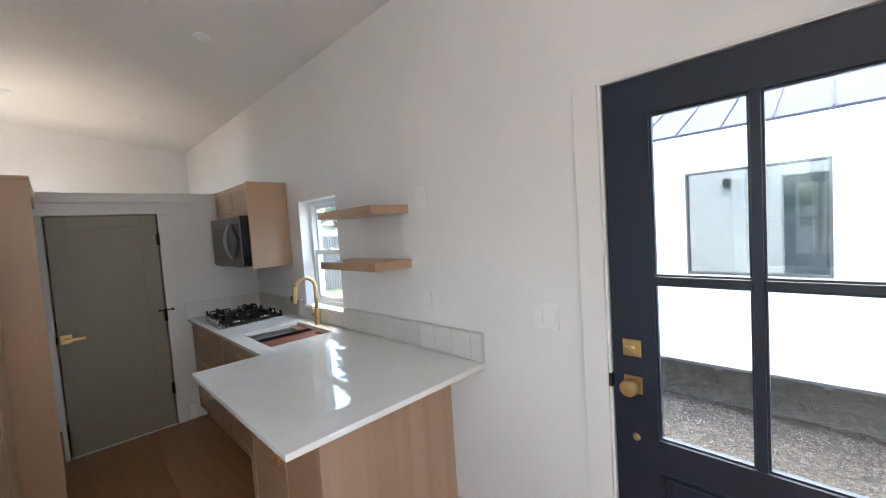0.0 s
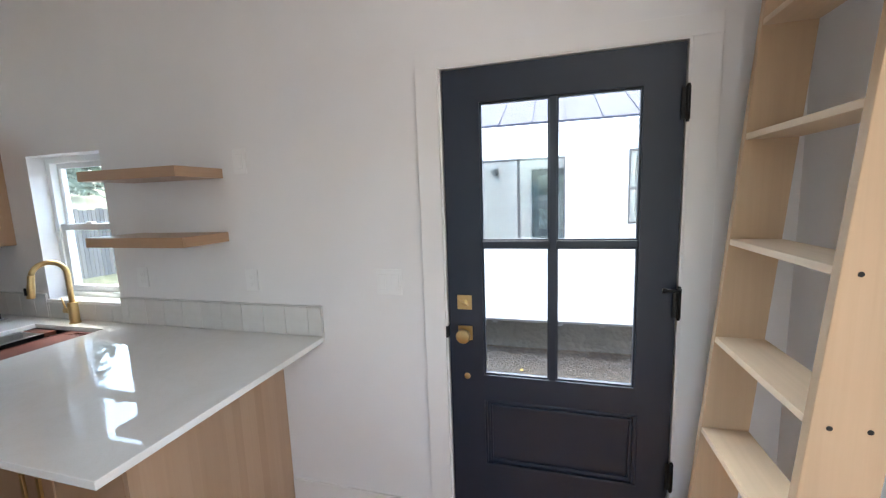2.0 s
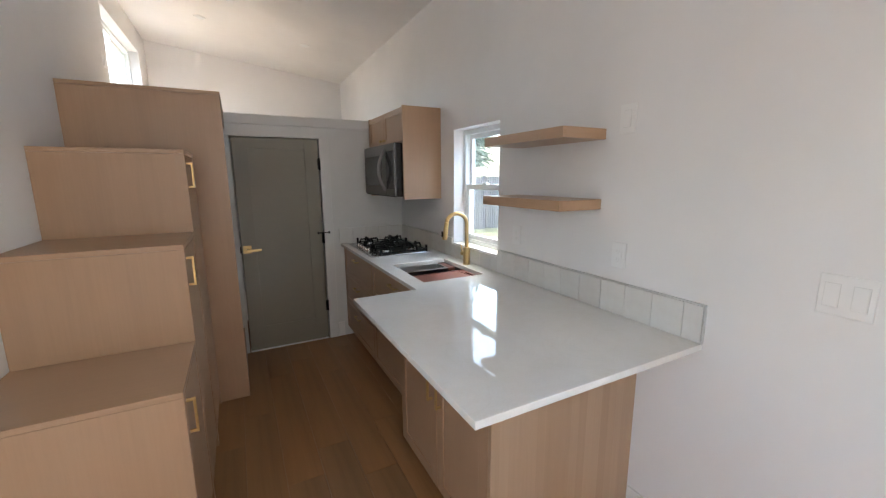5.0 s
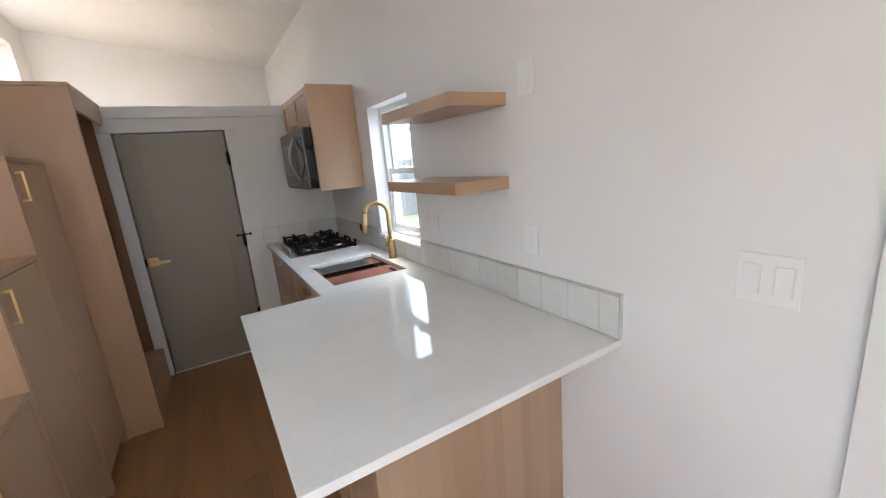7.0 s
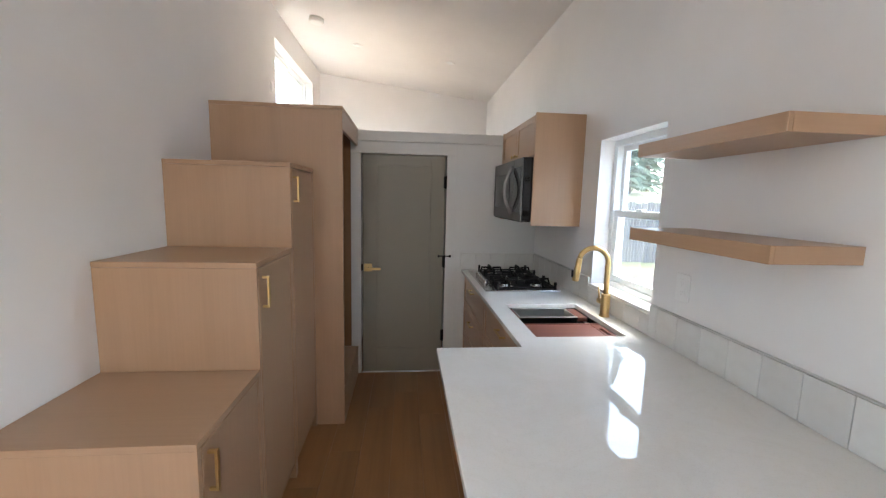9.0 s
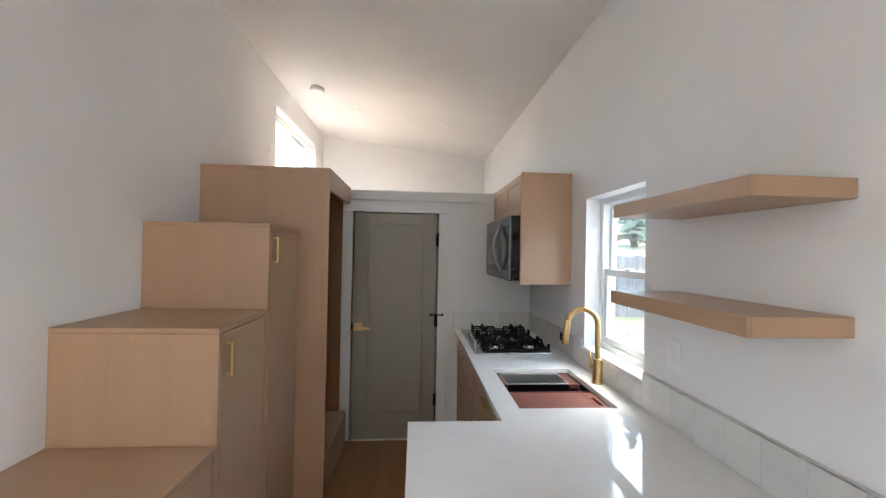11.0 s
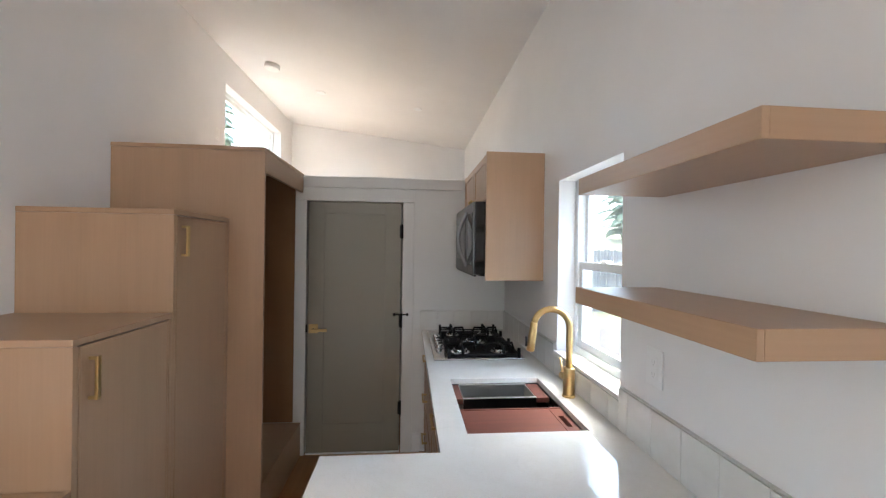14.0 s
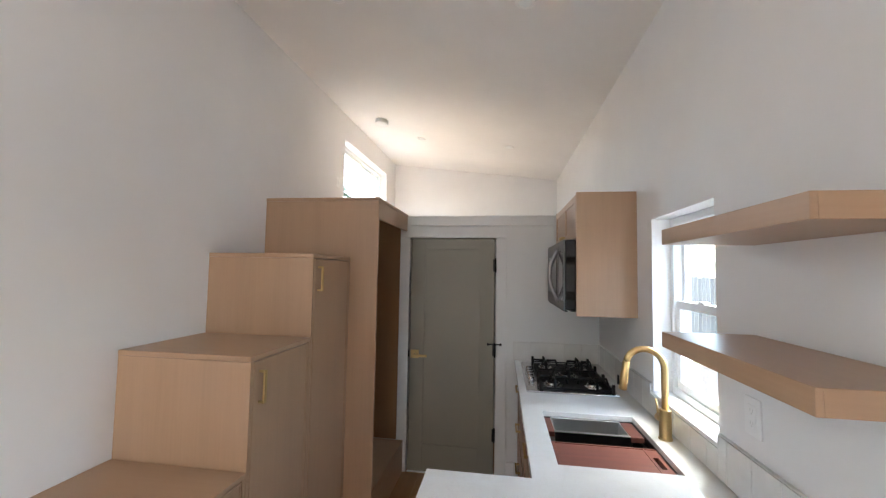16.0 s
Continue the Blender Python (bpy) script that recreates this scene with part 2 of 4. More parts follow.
def tube(points, radii, sides=16, bm=None):
    """A round bar swept along points, with closed ends."""
    bm = bm or bmesh.new()
    pts = [Vector(p) for p in points]
    if not isinstance(radii, (list, tuple)):
        radii = [radii] * len(pts)
    ref = None
    rings = []
    for i, p in enumerate(pts):
        d = (pts[min(i + 1, len(pts) - 1)] - pts[max(i - 1, 0)]).normalized()
        if ref is None:
            ref = d.orthogonal().normalized()
        ref = (ref - d * ref.dot(d)).normalized()
        other = d.cross(ref)
        rings.append([bm.verts.new(p + radii[i] * (math.cos(a) * ref + math.sin(a) * other)) for a in (2 * math.pi * k / sides for k in range(sides))])
    for a, b in zip(rings, rings[1:]):
        for k in range(sides):
            f = bm.faces.new((a[k], a[(k + 1) % sides], b[(k + 1) % sides], b[k]))
            f.smooth = True
    bm.faces.new(rings[0][::-1])
    bm.faces.new(rings[-1])
    return bm


def lathe(centre, axis, profile, sides=24, bm=None):
    """A turned piece: profile rows of (radius, distance along the axis)."""
    c, a = Vector(centre), Vector(axis).normalized()
    return tube_profile(c, a, profile, sides, bm)


def tube_profile(c, a, profile, sides, bm):
    bm = bm or bmesh.new()
    u = a.orthogonal().normalized()
    w = a.cross(u)
    rings = [[bm.verts.new(c + a * d + r * (math.cos(t) * u + math.sin(t) * w)) for t in (2 * math.pi * k / sides for k in range(sides))] for r, d in profile]
    for p, q in zip(rings, rings[1:]):
        for k in range(sides):
            bm.faces.new((p[k], p[(k + 1) % sides], q[(k + 1) % sides], q[k]))
    bm.faces.new(rings[0][::-1])
    bm.faces.new(rings[-1])
    return bm


def thing(name, base, label, category, group="", kind=""):
    e = new(name)
    e.location = base
    e.empty_display_size = 0.05
    return tagged(e, label, category, group, kind)


def mesh_from(name, bm, material, shift=(0, 0, 0)):
    bmesh.ops.recalc_face_normals(bm, faces=bm.faces)
    me = bpy.data.meshes.new(name)
    bm.to_mesh(me)
    bm.free()
    if any(shift):
        me.transform(Matrix.Translation(-Vector(shift)))
    me.materials.append(material)
    return me


def part(name, bm, material, parent, label=""):
    """Links a bmesh, given in world places, as one mesh under a thing or a part."""
    root = parent
    while root.parent:
        root = root.parent
    ob = new(name, mesh_from(name, bm, material, root.location))
    ob.parent = parent
    return tagged(ob, label)


def solid(name, bm, material, label, category, kind="", group="", base=None):
    """A thing of one mesh."""
    ob = new(name, mesh_from(name, bm, material, base or (0, 0, 0)))
    if base:
        ob.location = base
    return tagged(ob, label, category, group, kind)


def pierced(axis, a0, a1, u0, u1, z0, z1, holes, bm=None):
    """A wall with real openings. axis 'x': thickness a0..a1 in x, length u in y; 'y' the other way. holes: (u0, u1, z0, z1)."""
    bm = bm or bmesh.new()
    us = sorted({u0, u1, *[h[0] for h in holes], *[h[1] for h in holes]})
    zs = sorted({z0, z1, *[h[2] for h in holes], *[h[3] for h in holes]})
    for ua, ub in zip(us, us[1:]):
        for za, zb in zip(zs, zs[1:]):
            uc, zc = (ua + ub) / 2, (za + zb) / 2
            if any(h[0] < uc < h[1] and h[2] < zc < h[3] for h in holes):
                continue
            if axis == "x":
                box(a0, a1, ua, ub, za, zb, 0, bm)
            else:
                box(ua, ub, a0, a1, za, zb, 0, bm)
    bmesh.ops.remove_doubles(bm, verts=bm.verts, dist=1e-5)
    seen = {}
    for f in bm.faces:
        seen.setdefault(tuple(round(c, 4) for c in f.calc_center_median()), []).append(f)
    bmesh.ops.delete(bm, geom=[f for fs in seen.values() if len(fs) > 1 for f in fs], context="FACES_ONLY")
    return bm


# ---- the plan ----
LEFT, BACK, FRONT = -2.277, 6.88, -2.6      # inner faces of the walls; the kitchen wall is x = 0
PART_Y = 4.57                               # face of the bathroom partition
CEIL_R, CEIL_L = 2.865, 3.135               # ceiling height at the kitchen wall and at the stair wall
KITCHEN_WINDOW = (2.92, 3.50, 1.03, 1.87)
ENTRY = (0.125, 1.03, -0.02, 2.07)
# unseen opening, added to hold the east fill lamp
EAST_FILL_WINDOW = (-2.50, -0.94, 1.0, 2.3)
WEST_WINDOW = (0.0, 1.0, 1.05, 2.10)
LOFT_WINDOW = (5.04, 6.45, 2.22, 2.885)

solid("wall_east", pierced("x", 0, 0.16, FRONT - 0.16, BACK + 0.16, -0.12, 3.4, [KITCHEN_WINDOW, ENTRY, EAST_FILL_WINDOW]), WHITE,
      "white painted kitchen wall with window and entry door", "wall", "structure")
solid("wall_west", pierced("x", LEFT - 0.16, LEFT, FRONT - 0.16, BACK + 0.16, -0.12, 3.4, [LOFT_WINDOW, WEST_WINDOW]), WHITE,
      "white painted wall beside the stair cabinets", "wall", "structure")
solid("wall_north", box(LEFT, 0, BACK, BACK + 0.16, -0.12, 3.4), WHITE, "white painted end wall of the sleeping loft", "wall", "structure")
solid("wall_south", box(LEFT, 0, FRONT - 0.16, FRONT, -0.12, 3.4), WHITE,
      "white painted end wall of the living end", "wall", "structure")
solid("wall_nib", box(-0.66, 0, -0.32, -0.205, 0, 2.95), WHITE, "white painted wall behind the ladder", "wall", "structure")
solid("ceiling", hexa([(LEFT, FRONT, CEIL_L), (0, FRONT, CEIL_R), (0, BACK, CEIL_R), (LEFT, BACK, CEIL_L),
                       (LEFT, FRONT, CEIL_L + 0.15), (0, FRONT, CEIL_R + 0.15), (0, BACK, CEIL_R + 0.15), (LEFT, BACK, CEIL_L + 0.15)]),
      CEILING, "smooth white sloping ceiling", "ceiling", "structure")
solid("loft_floor", box(LEFT, 0, PART_Y + 0.09, BACK, 1.93, 2.03), LOFTWOOD, "pale wood sleeping loft floor above the bathroom", "floor", "structure")

# partition with the bathroom door
DOOR_L, DOOR_R, DOOR_T = -1.473, -0.788, 1.862
solid("wall_partition", pierced("y", PART_Y, PART_Y + 0.09, LEFT, 0, 0, 2.03, [(DOOR_L - 0.012, DOOR_R + 0.012, 0, DOOR_T + 0.012)]), PARTITION,
      "pale grey painted partition under the loft edge", "wall", "structure")
solid("trim_fascia", box(-1.5, -0.002, PART_Y - 0.016, PART_Y + 0.10, 1.966, 2.046, 0.002), PARTITION, "pale grey board along the loft edge", "trim", "structure")
solid("trim_door_head", box(-1.562, -0.697, PART_Y - 0.012, PART_Y - 0.0005, DOOR_T + 0.006, 1.960, 0.002), PARTITION, "pale grey flat door casing head", "trim", "structure")
solid("trim_door_jamb", box(-1.562, DOOR_L - 0.008, PART_Y - 0.012, PART_Y - 0.0005, 0, DOOR_T + 0.004, 0.002), PARTITION, "pale grey flat door casing", "trim", "structure")
solid("trim_door_jamb", box(DOOR_R + 0.008, -0.697, PART_Y - 0.012, PART_Y - 0.0005, 0, DOOR_T + 0.004, 0.002), PARTITION, "pale grey flat door casing", "trim", "structure")
# white strip in place of light leaking through the gap below the door
solid("gap_light_strip", box(DOOR_L, DOOR_R, PART_Y - 0.004, PART_Y + 0.09, 0.0, 0.007), VINYL, "white strip standing for the light under the bathroom door", "trim", "structure")
solid("bathroom_back", box(LEFT, 0, PART_Y + 0.9, PART_Y + 0.95, 0, 1.93), WHITE, "white wall inside the bathroom", "wall", "structure")

# baseboards
solid("baseboard", box(-0.014, -0.0005, 1.12, 1.873, 0.002, 0.142, 0.003), TRIM, "white baseboard below the light switches", "baseboard", "structure")
solid("baseboard", box(-0.695, -0.635, PART_Y - 0.012, PART_Y - 0.0005, 0.002, 0.142, 0.002), TRIM, "white baseboard beside the bathroom door", "baseboard", "structure")
solid("baseboard", box(LEFT + 0.0005, LEFT + 0.014, FRONT + 0.02, 2.34, 0.002, 0.142, 0.003), TRIM, "white baseboard on the stair wall", "baseboard", "structure")


# ---- doors ----
def shaker(bm, axis, face, back, u0, u1, z0, z1, stile, rail_t, rail_b, depth):
    """A framed leaf with a sunk panel. axis 'y': face is a y plane, u runs in x."""
    def slab(ua, ub, za, zb, f, b, bev):
        if axis == "y":
            box(ua, ub, f, b, za, zb, bev, bm)
        else:
            box(f, b, ua, ub, za, zb, bev, bm)
    slab(u0, u0 + stile, z0, z1, face, back, 0.0015)
    slab(u1 - stile, u1, z0, z1, face, back, 0.0015)
    slab(u0 + stile, u1 - stile, z1 - rail_t, z1, face, back, 0.0015)
    slab(u0 + stile, u1 - stile, z0, z0 + rail_b, face, back, 0.0015)
    s = 1 if back > face else -1
    slab(u0 + stile, u1 - stile, z0 + rail_b, z1 - rail_t, face + s * depth, back - s * depth, 0)
    return bm


def barrel_hinge(parent, x, y, z, axis, length=0.095):
    bm = tube([(x, y, z - length / 2), (x, y, z + length / 2)], 0.0075, 12)
    for e in (-0.5, 0.5):
        lathe((x, y, z + e * (length + 0.008)), (0, 0, 1), [(0.004, -0.005), (0.0065, 0), (0.004, 0.005)], 12, bm)
    if axis == "y":
        box(x - 0.018, x + 0.004, y, y + 0.004, z - length / 2, z + length / 2, 0.0008, bm)
    else:
        box(x, x + 0.004, y, y + 0.02, z - length / 2, z + length / 2, 0.0008, bm)
    return part("hinge", bm, BLACK, parent, "black barrel hinge")


def bathroom_door():
    d = thing("door_bathroom", ((DOOR_L + DOOR_R) / 2, PART_Y, 0), "closed taupe painted bathroom door with brass lever", "door", kind="structure")
    leaf = part("leaf", shaker(bmesh.new(), "y", PART_Y - 0.002, PART_Y + 0.038, DOOR_L + 0.003, DOOR_R - 0.003, 0.013, DOOR_T, 0.118, 0.088, 0.21, 0.007), TAUPE, d)
    hx, hz = -1.425, 0.928
    rose = part("rose", box(hx - 0.033, hx + 0.033, PART_Y - 0.012, PART_Y - 0.002, hz - 0.033, hz + 0.033, 0.002), BRASS, leaf, "square brass rose")
    lever = tube([(hx, PART_Y - 0.01, hz - 0.004), (hx, PART_Y - 0.052, hz - 0.004)], 0.010, 14)
    box(hx - 0.011, hx + 0.108, PART_Y - 0.062, PART_Y - 0.050, hz - 0.014, hz + 0.006, 0.003, lever)
    part("lever", lever, BRASS, leaf, "straight brass lever")
    part("latch_plate", box(DOOR_L - 0.008, DOOR_L + 0.002, PART_Y - 0.008, PART_Y + 0.012, hz - 0.028, hz + 0.028, 0.001), BLACK, d, "dark latch plate")
    for z in (1.65, 0.985, 0.335):
        barrel_hinge(d, DOOR_R + 0.003, PART_Y - 0.012, z, "y")
    stop = tube([(DOOR_R - 0.045, PART_Y - 0.040, 1.035), (DOOR_R + 0.045, PART_Y - 0.040, 1.035)], 0.005, 10)
    tube([(DOOR_R + 0.003, PART_Y - 0.012, 1.035), (DOOR_R + 0.003, PART_Y - 0.044, 1.035)], 0.006, 10, stop)
    for e in (-0.05, 0.047):
        lathe((DOOR_R + e, PART_Y - 0.040, 1.035), (1, 0, 0), [(0.006, -0.006), (0.011, -0.004), (0.011, 0.006), (0.006, 0.009)], 12, stop)
    part("door_stop", stop, BLACK, d, "black hinge-pin door stop")


bathroom_door()


def entry_door():
    y0, y1, z0, z1 = 0.143, 1.014, 0.012, 2.057
    gy0, gy1, gz0, gz1 = 0.274, 0.866, 0.790, 1.924
    f, b = 0.010, 0.054
    d = thing("door_entry", (0.03, (y0 + y1) / 2, 0), "navy blue entry door with four glass panes", "door", kind="structure")
    leaf = part("leaf", pierced("x", f, b, y0, y1, z0, z1, [(gy0, gy1, gz0, gz1), (gy0, gy1, 0.372, 0.677)]), NAVY, d)
    part("lower_panel", box(f + 0.012, b - 0.012, gy0, gy1, 0.372, 0.677), NAVY, leaf, "sunk lower panel")
    for k, (w, dep) in enumerate(((0.0, 0.002), (0.022, 0.007))):
        a0, a1, c0, c1 = 0.258 + w, 0.866 - w, 0.370 + w, 0.679 - w
        t = 0.010
        mould = bmesh.new()
        for r in ((a0, a1, c0, c0 + t), (a0, a1, c1 - t, c1), (a0, a0 + t, c0 + t, c1 - t), (a1 - t, a1, c0 + t, c1 - t)):
            box(f - 0.004 + dep, f + 0.014, r[0], r[1], r[2], r[3], 0.0025, mould)
        part("panel_moulding", mould, NAVY, leaf)
    my, mz = 0.5825, 1.360
    part("glazing_bar", box(f + 0.002, b - 0.002, my - 0.0135, my + 0.0135, gz0, gz1, 0.002), NAVY, leaf)
    part("glazing_bar", box(f + 0.003, b - 0.003, gy0, my - 0.0135, mz - 0.0135, mz + 0.0135, 0.002), NAVY, leaf)
    part("glazing_bar", box(f + 0.003, b - 0.003, my + 0.0135, gy1, mz - 0.0135, mz + 0.0135, 0.002), NAVY, leaf)
    t = 0.007
    for a0, a1 in ((gy0, my - 0.0135), (my + 0.0135, gy1)):
        for c0, c1 in ((gz0, mz - 0.0135), (mz + 0.0135, gz1)):
            bead = bmesh.new()
            box(f + 0.012, f + 0.03, a0, a1, c0, c0 + t, 0.001, bead)
            box(f + 0.012, f + 0.03, a0, a1, c1 - t, c1, 0.001, bead)
            box(f + 0.012, f + 0.03, a0, a0 + t, c0 + t, c1 - t, 0.001, bead)
            box(f + 0.012, f + 0.03, a1 - t, a1, c0 + t, c1 - t, 0.001, bead)
            part("glazing_bead", bead, NAVY, leaf)
            p = part("pane", box(0.030, 0.034, a0 + 0.003, a1 - 0.003, c0 + 0.003, c1 - 0.003), GLASS, leaf, "clear glass pane")
            p.visible_shadow = False
    for name, z in (("deadbolt", 1.113), ("knob_plate", 0.978)):
        rose = part(name, box(f - 0.010, f, 0.912, 0.974, z - 0.031, z + 0.031, 0.002), BRASS, leaf, "square brass plate")
        if name == "deadbolt":
            turn = lathe((f - 0.008, 0.943, z), (-1, 0, 0), [(0.014, 0), (0.013, 0.008), (0.005, 0.012)], 18)
            hexa([(f - 0.034, 0.925, z - 0.012), (f - 0.014, 0.925, z - 0.012), (f - 0.014, 0.964, z + 0.006), (f - 0.034, 0.964, z + 0.006),
                  (f - 0.034, 0.923, z - 0.004), (f - 0.014, 0.923, z - 0.004), (f - 0.014, 0.962, z + 0.014), (f - 0.034, 0.962, z + 0.014)], 0.002, turn)
            part("thumb_turn", turn, BRASS, rose)
        else:
            part("knob", lathe((f - 0.008, 0.943, z), (-1, 0, 0), [(0.013, 0), (0.012, 0.022), (0.027, 0.026), (0.030, 0.034), (0.030, 0.050), (0.026, 0.056), (0.010, 0.058)], 28), BRASS, rose, "round brass knob")
    part("bolt_cover", lathe((f, 0.940, 0.781), (-1, 0, 0), [(0.014, 0), (0.013, 0.005), (0.006, 0.007)], 18), BRASS, leaf, "small brass disc")
    part("latch_plate", box(-0.010, 0.02, y1 + 0.001, y1 + 0.012, 0.955, 1.005, 0.002), BLACK, d, "black latch strike")
    for z in (1.852, 1.142, 0.442):
        barrel_hinge(d, -0.004, y0 - 0.006, z, "x", 0.11)
    stop = tube([(-0.004, y0 - 0.006, 1.198), (-0.046, y0 + 0.010, 1.198), (-0.052, y0 + 0.052, 1.200)], [0.006, 0.006, 0.006], 10)
    lathe((-0.052, y0 + 0.052, 1.200), (0.2, 1, 0), [(0.008, -0.006), (0.010, 0), (0.008, 0.010)], 12, stop)
    part("door_stop", stop, BLACK, d, "black hinge-pin door stop")


entry_door()
jamb = bmesh.new()
box(0.0, 0.16, ENTRY[0], 0.139, 0, 2.06, 0, jamb)
box(0.0, 0.16, 1.018, ENTRY[1], 0, 2.06, 0, jamb)
box(0.0, 0.16, ENTRY[0], ENTRY[1], 2.061, ENTRY[3], 0, jamb)
box(0.058, 0.075, 0.139, 0.155, 0, 2.061, 0, jamb)
box(0.058, 0.075, 1.002, 1.018, 0, 2.061, 0, jamb)
solid("trim_entry_jamb", jamb, TRIM, "white entry door jamb", "trim", "structure")
solid("trim_entry_casing", box(-0.015, -0.0005, 1.026, 1.118, 0, 2.066, 0.0015), TRIM, "white flat casing beside the entry door", "trim", "structure")
solid("trim_entry_casing", box(-0.003, -0.0005, 0.040, 0.130, 0, 2.066, 0.001), TRIM, "white flat casing beside the entry door", "trim", "structure")
solid("trim_entry_head", box(-0.0035, -0.0005, 0.040, 1.118, 2.066, 2.136, 0.001), TRIM, "white flat casing over the entry door", "trim", "structure")
solid("entry_sill", box(-0.01, 0.18, ENTRY[0], ENTRY[1], -0.02, 0.010), STEEL, "metal entry door sill", "trim", "structure")


# ---- windows ----
def frame_ring(bm, axis, a0, a1, u0, u1, z0, z1, w, bev=0.002):
    for r in ((u0, u1, z0, z0 + w), (u0, u1, z1 - w, z1), (u0, u0 + w, z0 + w, z1 - w), (u1 - w, u1, z0 + w, z1 - w)):
        if axis == "x":
            box(a0, a1, r[0], r[1], r[2], r[3], bev, bm)
        else:
            box(r[0], r[1], a0, a1, r[2], r[3], bev, bm)
    return bm


def pane_x(parent, x, y0, y1, z0, z1, mat=None):
    p = part("pane", box(x, x + 0.004, y0, y1, z0, z1), mat or GLASS, parent, "clear glass pane")
    p.visible_shadow = mat is not None


def kitchen_window():
    y0, y1, z0, z1 = KITCHEN_WINDOW
    w = thing("window_kitchen", (0.1, (y0 + y1) / 2, z0), "white vinyl single-hung kitchen window", "window", kind="structure")
    part("window_frame", frame_ring(bmesh.new(), "x", 0.085, 0.16, y0, y1, z0, z1, 0.034), VINYL, w)
    mz = 1.452
    up = part("upper_sash", frame_ring(bmesh.new(), "x", 0.122, 0.150, y0 + 0.034, y1 - 0.034, mz - 0.01, z1 - 0.034, 0.030), VINYL, w)
    pane_x(up, 0.134, y0 + 0.06, y1 - 0.06, mz + 0.018, z1 - 0.06, KITCHENGLASS)
    lo = part("lower_sash", frame_ring(bmesh.new(), "x", 0.094, 0.122, y0 + 0.034, y1 - 0.034, z0 + 0.034, mz + 0.022, 0.036), VINYL, w)
    pane_x(lo, 0.106, y0 + 0.068, y1 - 0.068, z0 + 0.068, mz - 0.012, KITCHENGLASS)
    part("sash_lock", box(0.086, 0.112, 3.19, 3.24, mz + 0.022, mz + 0.034, 0.003), VINYL, lo)
    part("window_sill", box(-0.012, 0.085, y0 - 0.008, y1 + 0.010, z0 - 0.014, z0 + 0.002, 0.002), TRIM, w, "white painted sill board")


kitchen_window()


def loft_window():
    y0, y1, z0, z1 = LOFT_WINDOW
    w = thing("window_loft", (LEFT - 0.1, (y0 + y1) / 2, z0), "white vinyl sliding window beside the loft", "window", kind="structure")
    part("window_frame", frame_ring(bmesh.new(), "x", LEFT - 0.16, LEFT - 0.085, y0, y1, z0, z1, 0.034), VINYL, w)
    my = (y0 + y1) / 2
    for a, b, x in ((y0 + 0.034, my + 0.018, LEFT - 0.118), (my - 0.018, y1 - 0.034, LEFT - 0.146)):
        s = part("sash", frame_ring(bmesh.new(), "x", x, x + 0.026, a, b, z0 + 0.034, z1 - 0.034, 0.034), VINYL, w)
        pane_x(s, x + 0.012, a + 0.03, b - 0.03, z0 + 0.064, z1 - 0.064)


loft_window()


def west_window():
    y0, y1, z0, z1 = WEST_WINDOW
    w = thing("window_west", (LEFT - 0.1, (y0 + y1) / 2, z0), "white vinyl sliding window opposite the entry door", "window", kind="structure")
    part("window_frame", frame_ring(bmesh.new(), "x", LEFT - 0.15, LEFT - 0.09, y0, y1, z0, z1, 0.04), VINYL, w)
    my = (y0 + y1) / 2
    for a, b in ((y0 + 0.04, my), (my, y1 - 0.04)):
        s = part("sash", frame_ring(bmesh.new(), "x", LEFT - 0.135, LEFT - 0.105, a + 0.001, b - 0.001, z0 + 0.041, z1 - 0.041, 0.035), VINYL, w)
        pane_x(s, LEFT - 0.12, a + 0.03, b - 0.03, z0 + 0.07, z1 - 0.07)


west_window()
w = thing("fill_window_east", (0.1, -1.72, 1.0), "unseen white vinyl window added for fill light at the living end", "window", kind="structure")
part("window_frame", frame_ring(bmesh.new(), "x", 0.09, 0.15, *EAST_FILL_WINDOW, 0.04), VINYL, w)


# ---- stair cabinets ----
def bar_pull(parent, x, y, z0, z1, label="brass bar pull", out=-1.0):
    """An upright square pull on a face that looks along x."""
    s = out
    bm = box(x + s * 0.020, x + s * 0.029, y - 0.008, y + 0.008, z0, z1, 0.0015)
    box(x, x + s * 0.024, y - 0.005, y + 0.005, z0, z0 + 0.010, 0.001, bm)
    box(x, x + s * 0.024, y - 0.005, y + 0.005, z1 - 0.010, z1, 0.001, bm)
    return part("handle", bm, BRASS, parent, label)


